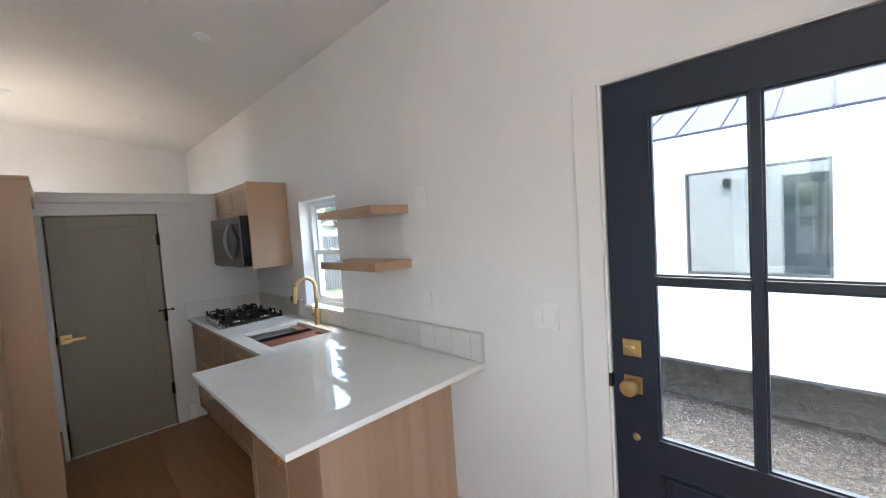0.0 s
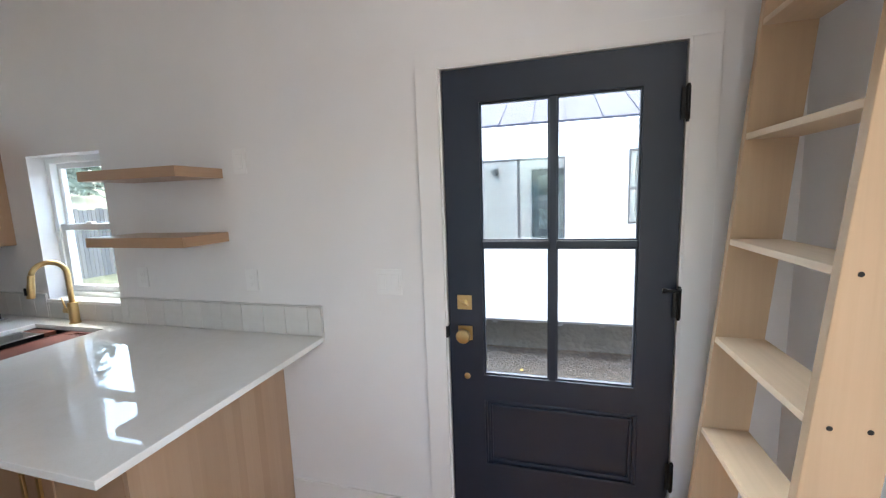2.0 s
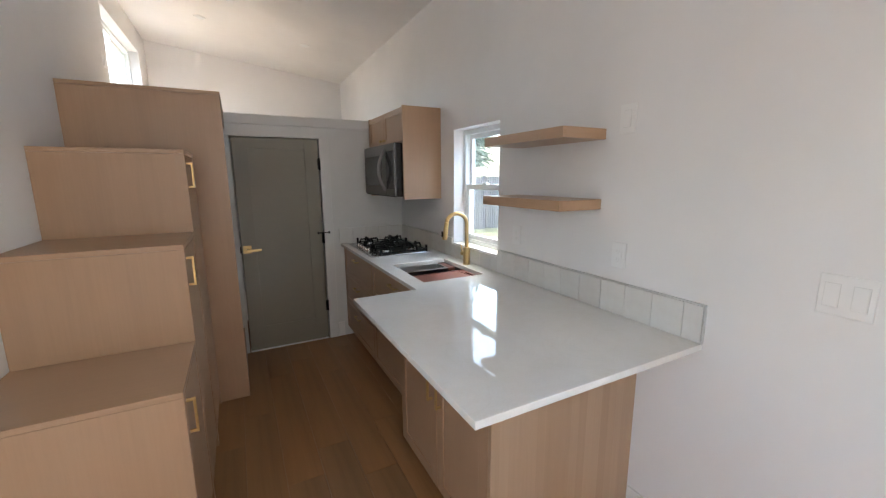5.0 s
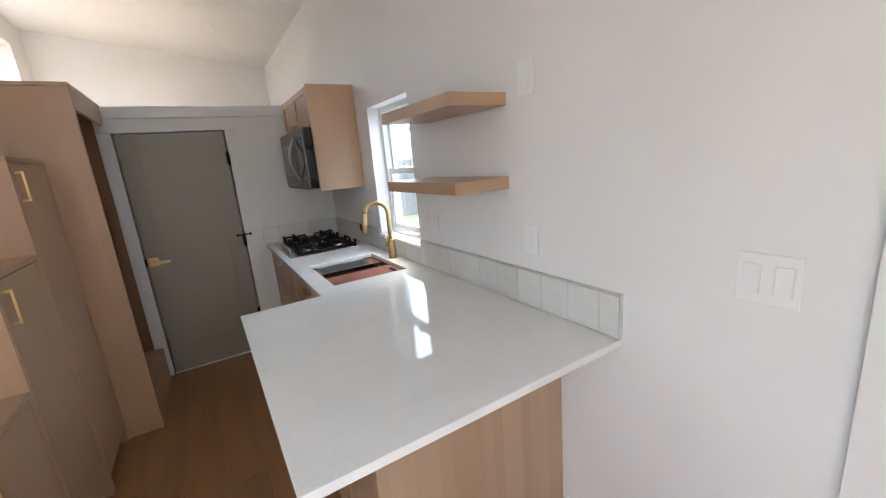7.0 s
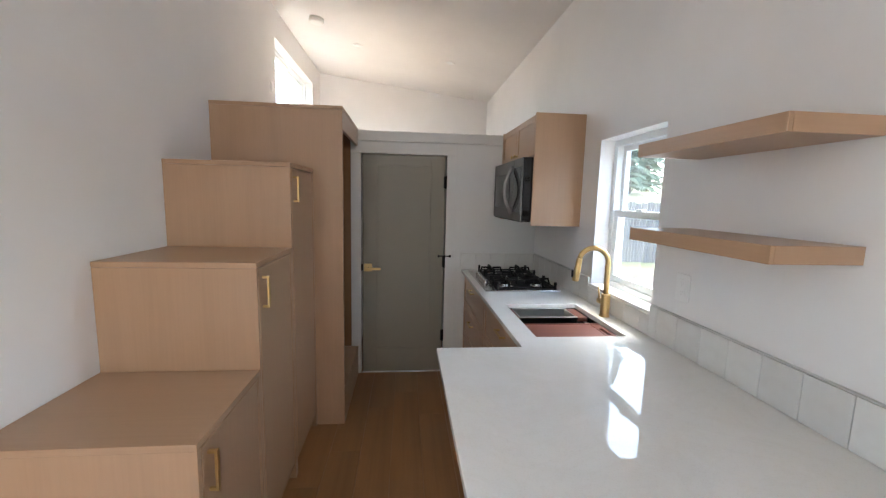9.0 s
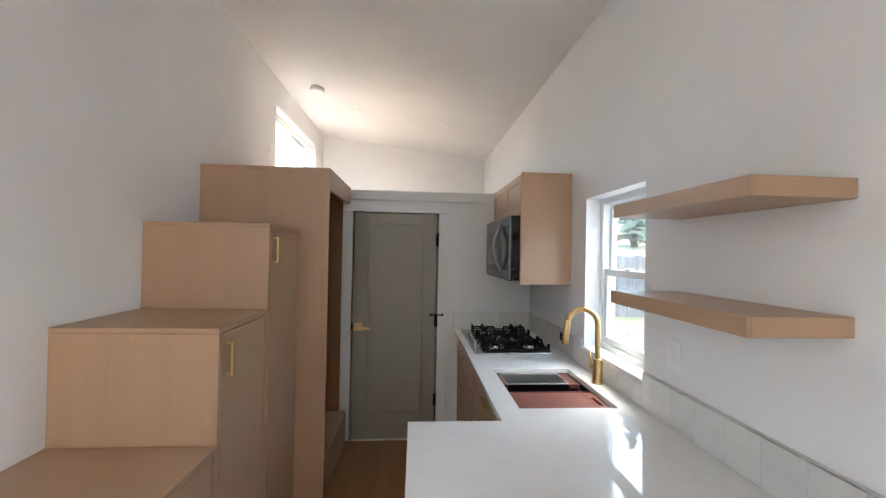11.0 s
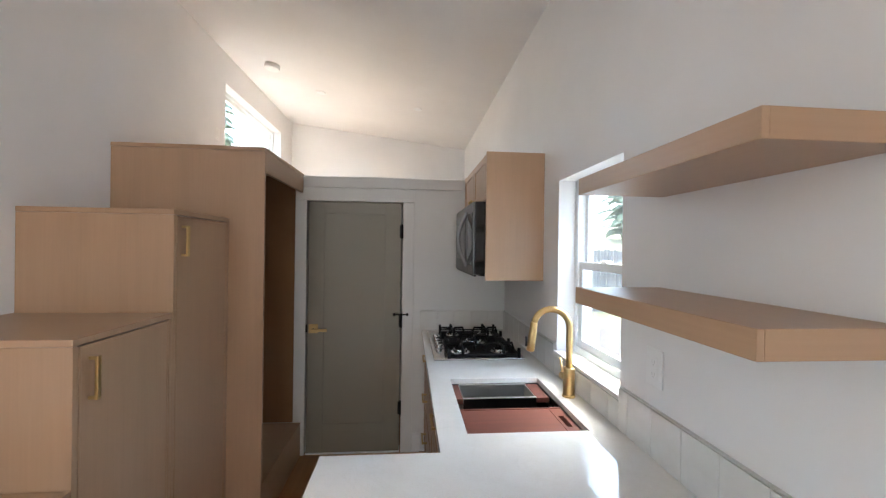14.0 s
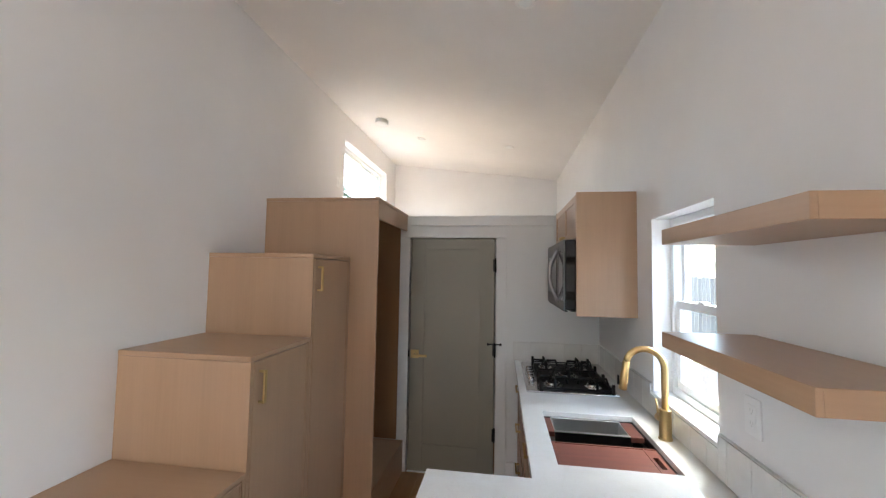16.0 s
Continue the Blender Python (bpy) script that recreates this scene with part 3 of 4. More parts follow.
def stair_cabinet(y0, y1, top, label, hz):
    x = -1.685
    c = thing("stair_cabinet", ((LEFT + x) / 2, (y0 + y1) / 2, 0), label, "cabinet", "stair cabinets")
    bm = bmesh.new()
    box(LEFT + 0.001, x, y0 + 0.001, y0 + 0.020, 0.0, top - 0.022, 0.001, bm)       # riser panel
    box(LEFT + 0.001, x, y1 - 0.019, y1 - 0.001, 0.0, top - 0.022, 0.001, bm)
    box(LEFT + 0.001, x - 0.004, y0 + 0.020, y1 - 0.019, 0.085, 0.103, 0, bm)
    box(LEFT + 0.001, LEFT + 0.012, y0 + 0.020, y1 - 0.019, 0.103, top - 0.022, 0, bm)
    part("body", bm, OAK_Z, c)
    part("toe_kick", box(x - 0.072, x - 0.056, y0 + 0.020, y1 - 0.019, 0, 0.085), OAK_Y, c)
    part("tread", box(LEFT + 0.001, x + 0.001, y0 - 0.001, y1 - 0.0015, top - 0.021, top, 0.002), OAK_X, c, "oak stair tread forming the cabinet top")
    d0, d1, e0, e1 = y0 + 0.024, y1 - 0.024, 0.090, top - 0.0255
    door = part("door", box(x - 0.019, x - 0.002, d0, d1, e0, e1, 0.002), OAK_Z, c, "flat oak door with a thin beaded edge")
    part("edge_bead", frame_ring(bmesh.new(), "x", x - 0.003, x + 0.0005, d0, d1, e0, e1, 0.009, 0.002), OAK_Z, door)
    bar_pull(door, x - 0.002, y0 + 0.063, hz - 0.065, hz + 0.065, "square brass bar pull", 1.0)


stair_cabinet(2.350, 2.830, 0.823, "low oak stair cabinet with brass pull", 0.700)
stair_cabinet(2.830, 3.303, 1.253, "middle oak stair cabinet with brass pull", 1.125)
stair_cabinet(3.303, 3.790, 1.673, "tall oak stair cabinet with brass pull", 1.545)


def closet():
    x, y0, y1, top = -1.506, 3.79, PART_Y, 2.057
    c = thing("closet", ((LEFT + x) / 2, (y0 + y1) / 2, 0), "tall open oak closet forming the top stair", "closet")
    part("side_panel", box(LEFT + 0.001, x, y0, y0 + 0.02, 0, top - 0.022, 0.0015), OAK_Z, c)
    part("top_panel", box(LEFT + 0.001, x + 0.002, y0 - 0.003, y1 - 0.002, top - 0.021, top, 0.002), OAK_X, c)
    part("header", box(x - 0.02, x, y0 + 0.0205, y1 - 0.014, 1.922, top - 0.022, 0.0015), OAK_Y, c)
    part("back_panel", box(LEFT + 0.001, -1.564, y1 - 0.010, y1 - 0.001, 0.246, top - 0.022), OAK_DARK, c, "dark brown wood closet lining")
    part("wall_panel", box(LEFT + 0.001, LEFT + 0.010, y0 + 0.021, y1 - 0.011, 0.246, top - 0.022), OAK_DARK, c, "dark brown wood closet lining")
    part("base_box", box(LEFT + 0.011, x, y0 + 0.021, y1 - 0.014, 0, 0.245, 0.002), OAK_Y, c, "raised oak closet floor")


closet()

# ---- kitchen base units ----
TOP = 0.918


def penin_cabinet():
    x, y0, y1 = -0.760, 1.880, 2.730
    c = thing("peninsula_cabinet", (-0.38, 2.3, 0), "oak peninsula cabinet with paired brass pulls", "cabinet", "kitchen base units")
    part("back_panel", box(x, -0.001, y0, y0 + 0.02, 0, TOP - 0.026, 0.001), OAK_STRIP_LIFTED, c, "oak panel of upright glued strips")
    bm = bmesh.new()
    box(x + 0.02, -0.001, y0 + 0.0205, y1, 0.10, TOP - 0.026, 0, bm)
    part("body", bm, OAK_Z, c)
    part("toe_kick", box(x + 0.075, x + 0.09, y0 + 0.0205, y1, 0, 0.10), OAK_Y, c)
    for a, b, h in ((y0 + 0.022, 2.302, 2.262), (2.306, y1 - 0.002, 2.346)):
        d = part("door", shaker(bmesh.new(), "x", x, x + 0.019, a, b, 0.105, TOP - 0.045, 0.057, 0.057, 0.057, 0.006), OAK_Z, c, "oak shaker door")
        bar_pull(d, x, h, 0.535, 0.665)


penin_cabinet()


def drawer_pull(parent, x, y, z, half=0.065):
    bm = box(x - 0.032, x - 0.022, y - half, y + half, z - 0.006, z + 0.006, 0.0015)
    for e in (-half + 0.005, half - 0.005):
        box(x - 0.024, x, y + e - 0.005, y + e + 0.005, z - 0.005, z + 0.005, 0.001, bm)
    part("handle", bm, BRASS, parent, "brass bar pull")


def base_unit(name, y0, y1, drawers, label):
    x = -0.606
    c = thing(name, (-0.3, (y0 + y1) / 2, 0), label, "cabinet", "kitchen base units")
    bm = bmesh.new()
    box(x + 0.02, -0.001, y0 + 0.001, y0 + 0.019, 0.10, TOP - 0.026, 0, bm)
    box(x + 0.02, -0.001, y1 - 0.019, y1 - 0.001, 0.10, TOP - 0.026, 0, bm)
    box(x + 0.02, -0.001, y0 + 0.019, y1 - 0.019, 0.10, 0.118, 0, bm)
    box(-0.012, -0.001, y0 + 0.019, y1 - 0.019, 0.118, TOP - 0.026, 0, bm)
    part("body", bm, OAK_Z, c)
    part("toe_kick", box(x + 0.06, x + 0.075, y0, y1, 0, 0.10), OAK_Y, c)
    for z0, z1 in drawers:
        d = part("drawer" if len(drawers) > 1 else "door", shaker(bmesh.new(), "x", x, x + 0.019, y0 + 0.003, y1 - 0.003, z0, z1, 0.05, 0.045, 0.045, 0.006), OAK_Y, c, "oak shaker front")
        drawer_pull(d, x, (y0 + y1) / 2, z1 - 0.05)


base_unit("sink_cabinet", 2.733, 3.700, [(0.105, 0.620), (0.624, TOP - 0.045)], "oak sink base cabinet under the window")
base_unit("cooktop_cabinet", 3.703, 4.552, [(0.105, 0.360), (0.364, 0.620), (0.624, TOP - 0.045)], "oak drawer cabinet under the gas cooktop")


def worktop():
    """One L-shaped slab with the sink cut out of it."""
    xs = [-0.985, -0.632, -0.532, -0.115, -0.0015]
    ys = [1.633, 2.795, 2.908, 3.450, PART_Y - 0.0015]
    bm = bmesh.new()
    for xa, xb in zip(xs, xs[1:]):
        for ya, yb in zip(ys, ys[1:]):
            xc, yc = (xa + xb) / 2, (ya + yb) / 2
            if (xc < -0.632 and yc > 2.795) or (-0.532 < xc < -0.115 and 2.908 < yc < 3.450):
                continue
            box(xa, xb, ya, yb, TOP - 0.025, TOP, 0, bm)
    bmesh.ops.remove_doubles(bm, verts=bm.verts, dist=1e-5)
    seen = {}
    for f in bm.faces:
        seen.setdefault(tuple(round(c, 4) for c in f.calc_center_median()), []).append(f)
    bmesh.ops.delete(bm, geom=[f for fs in seen.values() if len(fs) > 1 for f in fs], context="FACES_ONLY")
    bmesh.ops.dissolve_limit(bm, angle_limit=0.02, verts=bm.verts, edges=bm.edges)
    sharp = [e for e in bm.edges if len(e.link_faces) == 2 and e.calc_face_angle(0) > 1.0]
    bmesh.ops.bevel(bm, geom=sharp, offset=0.0022, segments=2, affect="EDGES", profile=0.5)
    solid("worktop", bm, QUARTZ, "polished white quartz worktop with peninsula and sink cutout", "worktop")


worktop()


def sink():
    s = thing("sink", (-0.32, 3.18, TOP - 0.25), "dark undermount workstation sink with inner ledges", "sink")
    x0, x1, y0, y1, zt = -0.530, -0.117, 2.910, 3.448, TOP - 0.0265
    zb = TOP - 0.245
    bm = bmesh.new()
    for r in ((x0 - 0.02, x0, y0 - 0.02, y1 + 0.02), (x1, x1 + 0.02, y0 - 0.02, y1 + 0.02), (x0, x1, y0 - 0.02, y0), (x0, x1, y1, y1 + 0.02)):
        box(r[0], r[1], r[2], r[3], zb, zt, 0, bm)
    box(x0, x1, y0, y1, zb - 0.004, zb, 0, bm)
    part("basin", bm, SINKSTEEL, s)
    for a, b in ((x0, x0 + 0.012), (x1 - 0.012, x1)):
        part("ledge", box(a, b, y0, y1, zt - 0.035, zt - 0.018, 0.001), STEEL, s, "steel inner ledge")
    part("drain", lathe((-0.32, 3.30, zb), (0, 0, 1), [(0.055, 0), (0.053, 0.003), (0.035, 0.002), (0.03, 0.0015)], 24), STEEL, s)


sink()


def cutting_board():
    x0, x1, y0, y1 = -0.526, -0.122, 2.914, 3.150
    z0, z1 = TOP - 0.048, TOP - 0.022
    c = thing("cutting_board", ((x0 + x1) / 2, (y0 + y1) / 2, z0), "reddish brown wooden cutting board resting on the sink", "board")
    bm = bmesh.new()
    h0, h1, g0, g1 = -0.158, -0.138, 2.985, 3.075
    xs, ys = [x0, h0, h1, x1], [y0, g0, g1, y1]
    for xa, xb in zip(xs, xs[1:]):
        for ya, yb in zip(ys, ys[1:]):
            if xa == h0 and ya == g0:
                continue
            box(xa, xb, ya, yb, z0, z1, 0, bm)
    part("board", bm, SAPELE, c)
    rim = bmesh.new()
    box(x0 + 0.001, x0 + 0.012, y0, y1, z1, z1 + 0.004, 0.001, rim)
    box(-0.172, -0.168, y0, y1, z1, z1 + 0.0025, 0.0008, rim)
    box(x0 + 0.012, x1, y1 - 0.010, y1, z1, z1 + 0.003, 0.001, rim)
    part("raised_rim", rim, SAPELE, c)


cutting_board()


def colander():
    x0, x1, y0, y1 = -0.526, -0.122, 3.268, 3.440
    zt = TOP - 0.026
    c = thing("colander_tray", ((x0 + x1) / 2, (y0 + y1) / 2, zt - 0.1), "steel colander tray in a reddish wooden frame", "colander")
    for a, b in ((x0, x0 + 0.030), (x1 - 0.055, x1)):
        part("end_piece", box(a, b, y0, y1, zt - 0.022, zt, 0.002), SAPELE, c, "reddish wood end piece")
    a0, a1 = x0 + 0.031, x1 - 0.056
    t = bmesh.new()
    for r in ((a0, a1, y1 - 0.004, y1), (a0, a0 + 0.004, y0 + 0.0045, y1), (a1 - 0.004, a1, y0 + 0.0045, y1)):
        box(r[0], r[1], r[2], r[3], zt - 0.095, zt, 0, t)
    part("mesh_bottom", box(a0 + 0.004, a1 - 0.004, y0 + 0.004, y1 - 0.004, zt - 0.097, zt - 0.094), SINKSTEEL, c, "dark perforated bottom")
    for ya, yb in ((y0 - 0.004, y0 + 0.009), (y1 - 0.014, y1 - 0.001)):
        part("rim", box(a0, a1, ya, yb, zt + 0.0003, zt + 0.004, 0.001), SATIN, c, "bright steel rim")
    part("tray", t, SATIN, c, "brushed steel tray")
    # same tray, but this wall gets a dark metal to look shaded
    part("tray_front_shaded", box(a0, a1, y0, y0 + 0.004, zt - 0.095, zt), SINKSTEEL, c, "steel tray wall coloured dark for the shade before it")


colander()


def faucet():
    bx, by = -0.060, 3.210
    f = thing("faucet", (bx, by, TOP), "brushed brass pull-down kitchen faucet", "faucet")
    part("body", lathe((bx, by, TOP), (0, 0, 1), [(0.027, 0), (0.027, 0.006), (0.0235, 0.008), (0.0235, 0.118), (0.021, 0.122), (0.014, 0.123)], 28), BRASS, f)
    tipx, tipy = -0.222, 3.245
    h = 1.205
    mx, my = (bx + tipx + 0.02) / 2, (by + tipy) / 2
    r = (bx - (tipx + 0.02)) / 2
    pts = [(bx, by, TOP + 0.12), (bx, by, 1.12), (bx, by, h)]
    for k in range(1, 13):
        a = math.pi * k / 12 * 0.93
        s = (1 - math.cos(a)) / 2
        pts.append((bx - 2 * r * s, by + (tipy - by) * s, h + r * 1.05 * math.sin(a)))
    part("spout", tube(pts, 0.0135, 18), BRASS, f)
    e = Vector(pts[-1])
    tip = Vector((tipx + 0.006, tipy + 0.002, 1.100))
    d = (tip - e)
    part("spray_head", tube([e, e + d * 0.03, e + d * 0.35, e + d * 0.40, e + d * 0.97, e + d], [0.0142, 0.0155, 0.0155, 0.0168, 0.0180, 0.0150], 18), BRASS, f)
    part("spray_button", box(tip.x - 0.022, tip.x - 0.014, tip.y - 0.006, tip.y + 0.006, tip.z + 0.02, tip.z + 0.06, 0.002), BLACK, f, "dark spray button")
    hz = TOP + 0.075
    hub = tube([(bx, by, hz), (bx - 0.012, by + 0.046, hz)], 0.0165, 16)
    part("handle_hub", hub, BRASS, f)
    part("lever", tube([(bx - 0.011, by + 0.040, hz), (bx - 0.020, by + 0.046, hz + 0.075)], [0.0055, 0.0042], 12), BRASS, f)


faucet()


def cooktop():
    x0, x1, y0, y1 = -0.590, -0.085, 3.738, 4.455
    c = thing("gas_cooktop", ((x0 + x1) / 2, (y0 + y1) / 2, TOP), "stainless five-burner gas cooktop with black grates", "cooktop")
    part("tray", box(x0, x1, y0, y1, TOP + 0.0005, TOP + 0.012, 0.004), STEEL, c)
    zt = TOP + 0.012
    spots = [(-0.43, 3.875, 0.040), (-0.20, 3.875, 0.034), (-0.315, 4.097, 0.050), (-0.43, 4.318, 0.034), (-0.20, 4.318, 0.040)]
    for x, y, r in spots:
        b = part("burner", lathe((x, y, zt + 0.0024), (0, 0, 1), [(r * 1.45, 0), (r * 1.40, 0.003), (r * 1.05, 0.006), (r * 1.0, 0.017), (r * 0.8, 0.018)], 22), STEEL, c, "steel burner ring")
        part("burner_cap", lathe((x, y, zt + 0.0206), (0, 0, 1), [(r * 0.78, 0), (r * 0.80, 0.003), (r * 0.7, 0.006), (r * 0.42, 0.008), (r * 0.1, 0.0085)], 22), IRON, b, "black enamel burner cap")
    part("burner_pan", box(-0.512, -0.105, 3.755, 4.44, zt + 0.0002, zt + 0.0022, 0.0008), IRON, c, "black enamel burner pan")
    for k in range(5):
        y = 3.955 + 0.070 * k
        part("knob", lathe((-0.548, y, zt), (0, 0, 1), [(0.026, 0), (0.022, 0.004), (0.0175, 0.006), (0.0165, 0.024), (0.012, 0.026)], 20), STEEL, c, "round steel knob")
    for y, half in ((3.875, 0.112), (4.097, 0.104), (4.318, 0.112)):
        g = bmesh.new()
        gx0, gx1, gz = -0.505 if y != 4.097 else -0.49, -0.115, zt + 0.036
        w = 0.0045
        for yy in (y - half, y + half):
            box(gx0, gx1, yy - w, yy + w, gz - 0.026, gz - 0.018, 0.0015, g)
        for xx in (gx0, gx1):
            box(xx - w, xx + w, y - half, y + half, gz - 0.026, gz - 0.018, 0.0015, g)
        for xx, yy in ((gx0, y - half), (gx0, y + half), (gx1, y - half), (gx1, y + half)):
            box(xx - 0.008, xx + 0.008, yy - 0.008, yy + 0.008, zt, gz + 0.014, 0.002, g)
        for bx, by, br in spots:
            if abs(by - y) < 0.05:
                for a in range(4):
                    ca, sa = math.cos(math.pi / 2 * a), math.sin(math.pi / 2 * a)
                    reach = (half - 0.002) if abs(sa) > 0.5 else 0.085
                    p, q = br * 0.45, reach
                    tube([(bx + ca * q, by + sa * q, gz - 0.021), (bx + ca * (q - 0.010), by + sa * (q - 0.010), gz + 0.016), (bx + ca * p, by + sa * p, gz + 0.014), (bx + ca * p, by + sa * p, gz - 0.004)], 0.0078, 8, g)
        part("grate", g, IRON, c, "black cast-iron grate")


cooktop()


# ---- upper cabinet and microwave ----
def upper_cabinet():
    x, y0, y1, z0, z1 = -0.322, 3.707, PART_Y - 0.018, 1.358, 2.056
    c = thing("upper_cabinet", (-0.16, (y0 + y1) / 2, z0), "oak wall cabinet above the microwave", "cabinet")
    part("side_panel", box(x, -0.001, y0, y0 + 0.019, z0, z1, 0.0015), OAK_Z, c)
    part("side_panel", box(x + 0.002, -0.001, y1 - 0.019, y1, z0, z1 - 0.001, 0.0015), OAK_Z, c)
    bm = bmesh.new()
    box(x + 0.021, -0.001, y0 + 0.0195, y1 - 0.0195, z1 - 0.020, z1 - 0.001, 0, bm)
    box(x + 0.021, -0.001, y0 + 0.0195, y1 - 0.0195, 1.796, 1.814, 0, bm)
    box(-0.012, -0.001, y0 + 0.0195, y1 - 0.0195, 1.814, z1 - 0.020, 0, bm)
    part("body", bm, OAK_Y, c)
    ym = (y0 + y1) / 2
    for a, b, h in ((y0 + 0.021, ym - 0.002, ym - 0.04), (ym + 0.002, y1 - 0.021, ym + 0.04)):
        d = part("door", shaker(bmesh.new(), "x", x - 0.001, x + 0.019, a, b, 1.800, z1 - 0.012, 0.045, 0.04, 0.04, 0.007), OAK_Z, c, "oak shaker door")
        part("knob", lathe((x - 0.001, h, 1.828), (-1, 0, 0), [(0.006, 0), (0.005, 0.014), (0.011, 0.018), (0.011, 0.026), (0.006, 0.028)], 16), BRASS, d, "small brass knob")


upper_cabinet()


def microwave():
    x, y0, y1, z0, z1 = -0.375, 3.735, 4.500, 1.378, 1.790
    m = thing("microwave", (-0.2, (y0 + y1) / 2, z0), "dark stainless over-range microwave with curved handle", "microwave")
    part("case", box(x - 0.003, -0.02, y0, y1, z0 + 0.012, z1 - 0.002, 0.004), BLACKGLASS, m, "black side casing")
    part("underside", box(x + 0.03, -0.03, y0 + 0.02, y1 - 0.02, z0, z0 + 0.0115, 0.002), BLACK, m)
    door = part("door", box(x - 0.012, x - 0.0032, 3.930, y1, z0 + 0.008, z1 - 0.002, 0.004), DARKSTEEL, m, "dark stainless door")
    part("door_window", box(x - 0.0145, x - 0.0125, 4.02, y1 - 0.05, z0 + 0.085, z1 - 0.085, 0.001), BLACKGLASS, door, "black glass window")
    panel = part("control_panel", box(x - 0.012, x - 0.0032, y0, 3.928, z0 + 0.008, z1 - 0.002, 0.004), DARKSTEEL, m)
    part("keypad", box(x - 0.0145, x - 0.0125, y0 + 0.02, 3.915, z0 + 0.06, z1 - 0.06, 0.001), BLACKGLASS, panel, "black glass keypad")
    pts = []
    for k in range(13):
        s = k / 12
        pts.append((x - 0.014 - 0.052 * math.sin(math.pi * s), 3.950, z0 + 0.045 + (z1 - z0 - 0.09) * s))
    part("handle", tube(pts, 0.0125, 14), HANDLESTEEL, door, "curved steel handle")
    part("vent_grille", box(x - 0.004, x + 0.011, y0 + 0.01, y1 - 0.01, z0 - 0.001, z0 + 0.0075, 0.001), BLACK, m)


microwave()


# ---- floating shelves ----
def shelf(y0, y1, top, label):
    """A hollow veneered box: panels above and below, mitred front edge and end caps."""
    x0, x1, b = -0.255, -0.001, top - 0.046
    s = thing("floating_shelf", (-0.13, (y0 + y1) / 2, b), label, "shelf", "floating shelves")
    part("top_panel", box(x0 + 0.001, x1, y0 + 0.001, y1 - 0.001, top - 0.012, top, 0.0008), OAK_Y, s)
    part("bottom_panel", box(x0 + 0.001, x1, y0 + 0.001, y1 - 0.001, b, b + 0.012, 0.0008), OAK_Y, s)
    part("front_edge", box(x0, x0 + 0.012, y0, y1, b + 0.0006, top - 0.0006, 0.0012), OAK_Y, s)
    for a, c in ((y0, y0 + 0.012), (y1 - 0.012, y1)):
        part("end_cap", box(x0 + 0.0125, x1, a, c, b + 0.0006, top - 0.0006, 0.001), OAK_X, s)


shelf(2.125, 2.705, 1.732, "thick oak floating shelf, upper of two beside the window")
shelf(2.128, 2.715, 1.424, "thick oak floating shelf, lower of two beside the window")


# ---- switches and outlets ----
def wall_plate(name, y0, y1, z0, z1, label, kind):
    p = thing(name, (0, (y0 + y1) / 2, z0), label, "switch" if kind != "outlet" else "outlet", "wall plates")
    part("plate", box(-0.0056, -0.0006, y0, y1, z0, z1, 0.0022), PLASTIC, p)
    zc = (z0 + z1) / 2
    if kind == "outlet":
        yc = (y0 + y1) / 2
        part("socket_insert", box(-0.0075, -0.0056, yc - 0.017, yc + 0.017, zc - 0.034, zc + 0.034, 0.001), PLASTIC, p)
        for e in (-0.018, 0.018):
            bm = bmesh.new()
            for q in (-0.006, 0.006):
                box(-0.0080, -0.0076, yc + q - 0.001, yc + q + 0.001, zc + e - 0.004, zc + e + 0.005, 0, bm)
            lathe((-0.0076, yc, zc + e - 0.009), (-1, 0, 0), [(0.0024, 0), (0.0023, 0.0004)], 10, bm)
            part("slots", bm, SLOT, p, "grey socket slots")
    else:
        n = 2 if kind == "double" else 1
        for k in range(n):
            yc = y0 + (y1 - y0) * (k + 0.5) / n
            part("well", box(-0.0060, -0.0056, yc - 0.0175, yc + 0.0175, zc - 0.0345, zc + 0.0345), PARTITION, p)
            part("rocker", hexa([(-0.0105, yc - 0.016, zc - 0.033), (-0.0061, yc - 0.016, zc - 0.033), (-0.0061, yc + 0.016, zc - 0.033), (-0.0105, yc + 0.016, zc - 0.033),
                                 (-0.0075, yc - 0.016, zc + 0.033), (-0.0061, yc - 0.016, zc + 0.033), (-0.0061, yc + 0.016, zc + 0.033), (-0.0075, yc + 0.016, zc + 0.033)], 0.0008), PLASTIC, p)


wall_plate("light_switch", 1.980, 2.055, 1.701, 1.818, "white rocker switch plate beside the upper shelf", "single")
wall_plate("outlet", 1.978, 2.050, 1.130, 1.240, "white outlet plate above the backsplash", "outlet")
wall_plate("outlet", 2.690, 2.766, 1.128, 1.240, "white outlet plate below the lower shelf", "outlet")
wall_plate("light_switch", 1.222, 1.342, 1.135, 1.252, "white double rocker switch beside the entry door", "double")
p = thing("light_switch", (LEFT, 4.90, 2.385), "white switch plate beside the loft window", "switch", "wall plates")
part("plate", box(LEFT + 0.0006, LEFT + 0.007, 4.875, 4.935, 2.375, 2.470, 0.002), PLASTIC, p)
part("rocker", box(LEFT + 0.0072, LEFT + 0.012, 4.889, 4.921, 2.39, 2.455, 0.001), PLASTIC, p)


# ---- ceiling fixtures ----
def ceil_z(x):
    return CEIL_R + (CEIL_L - CEIL_R) * x / LEFT


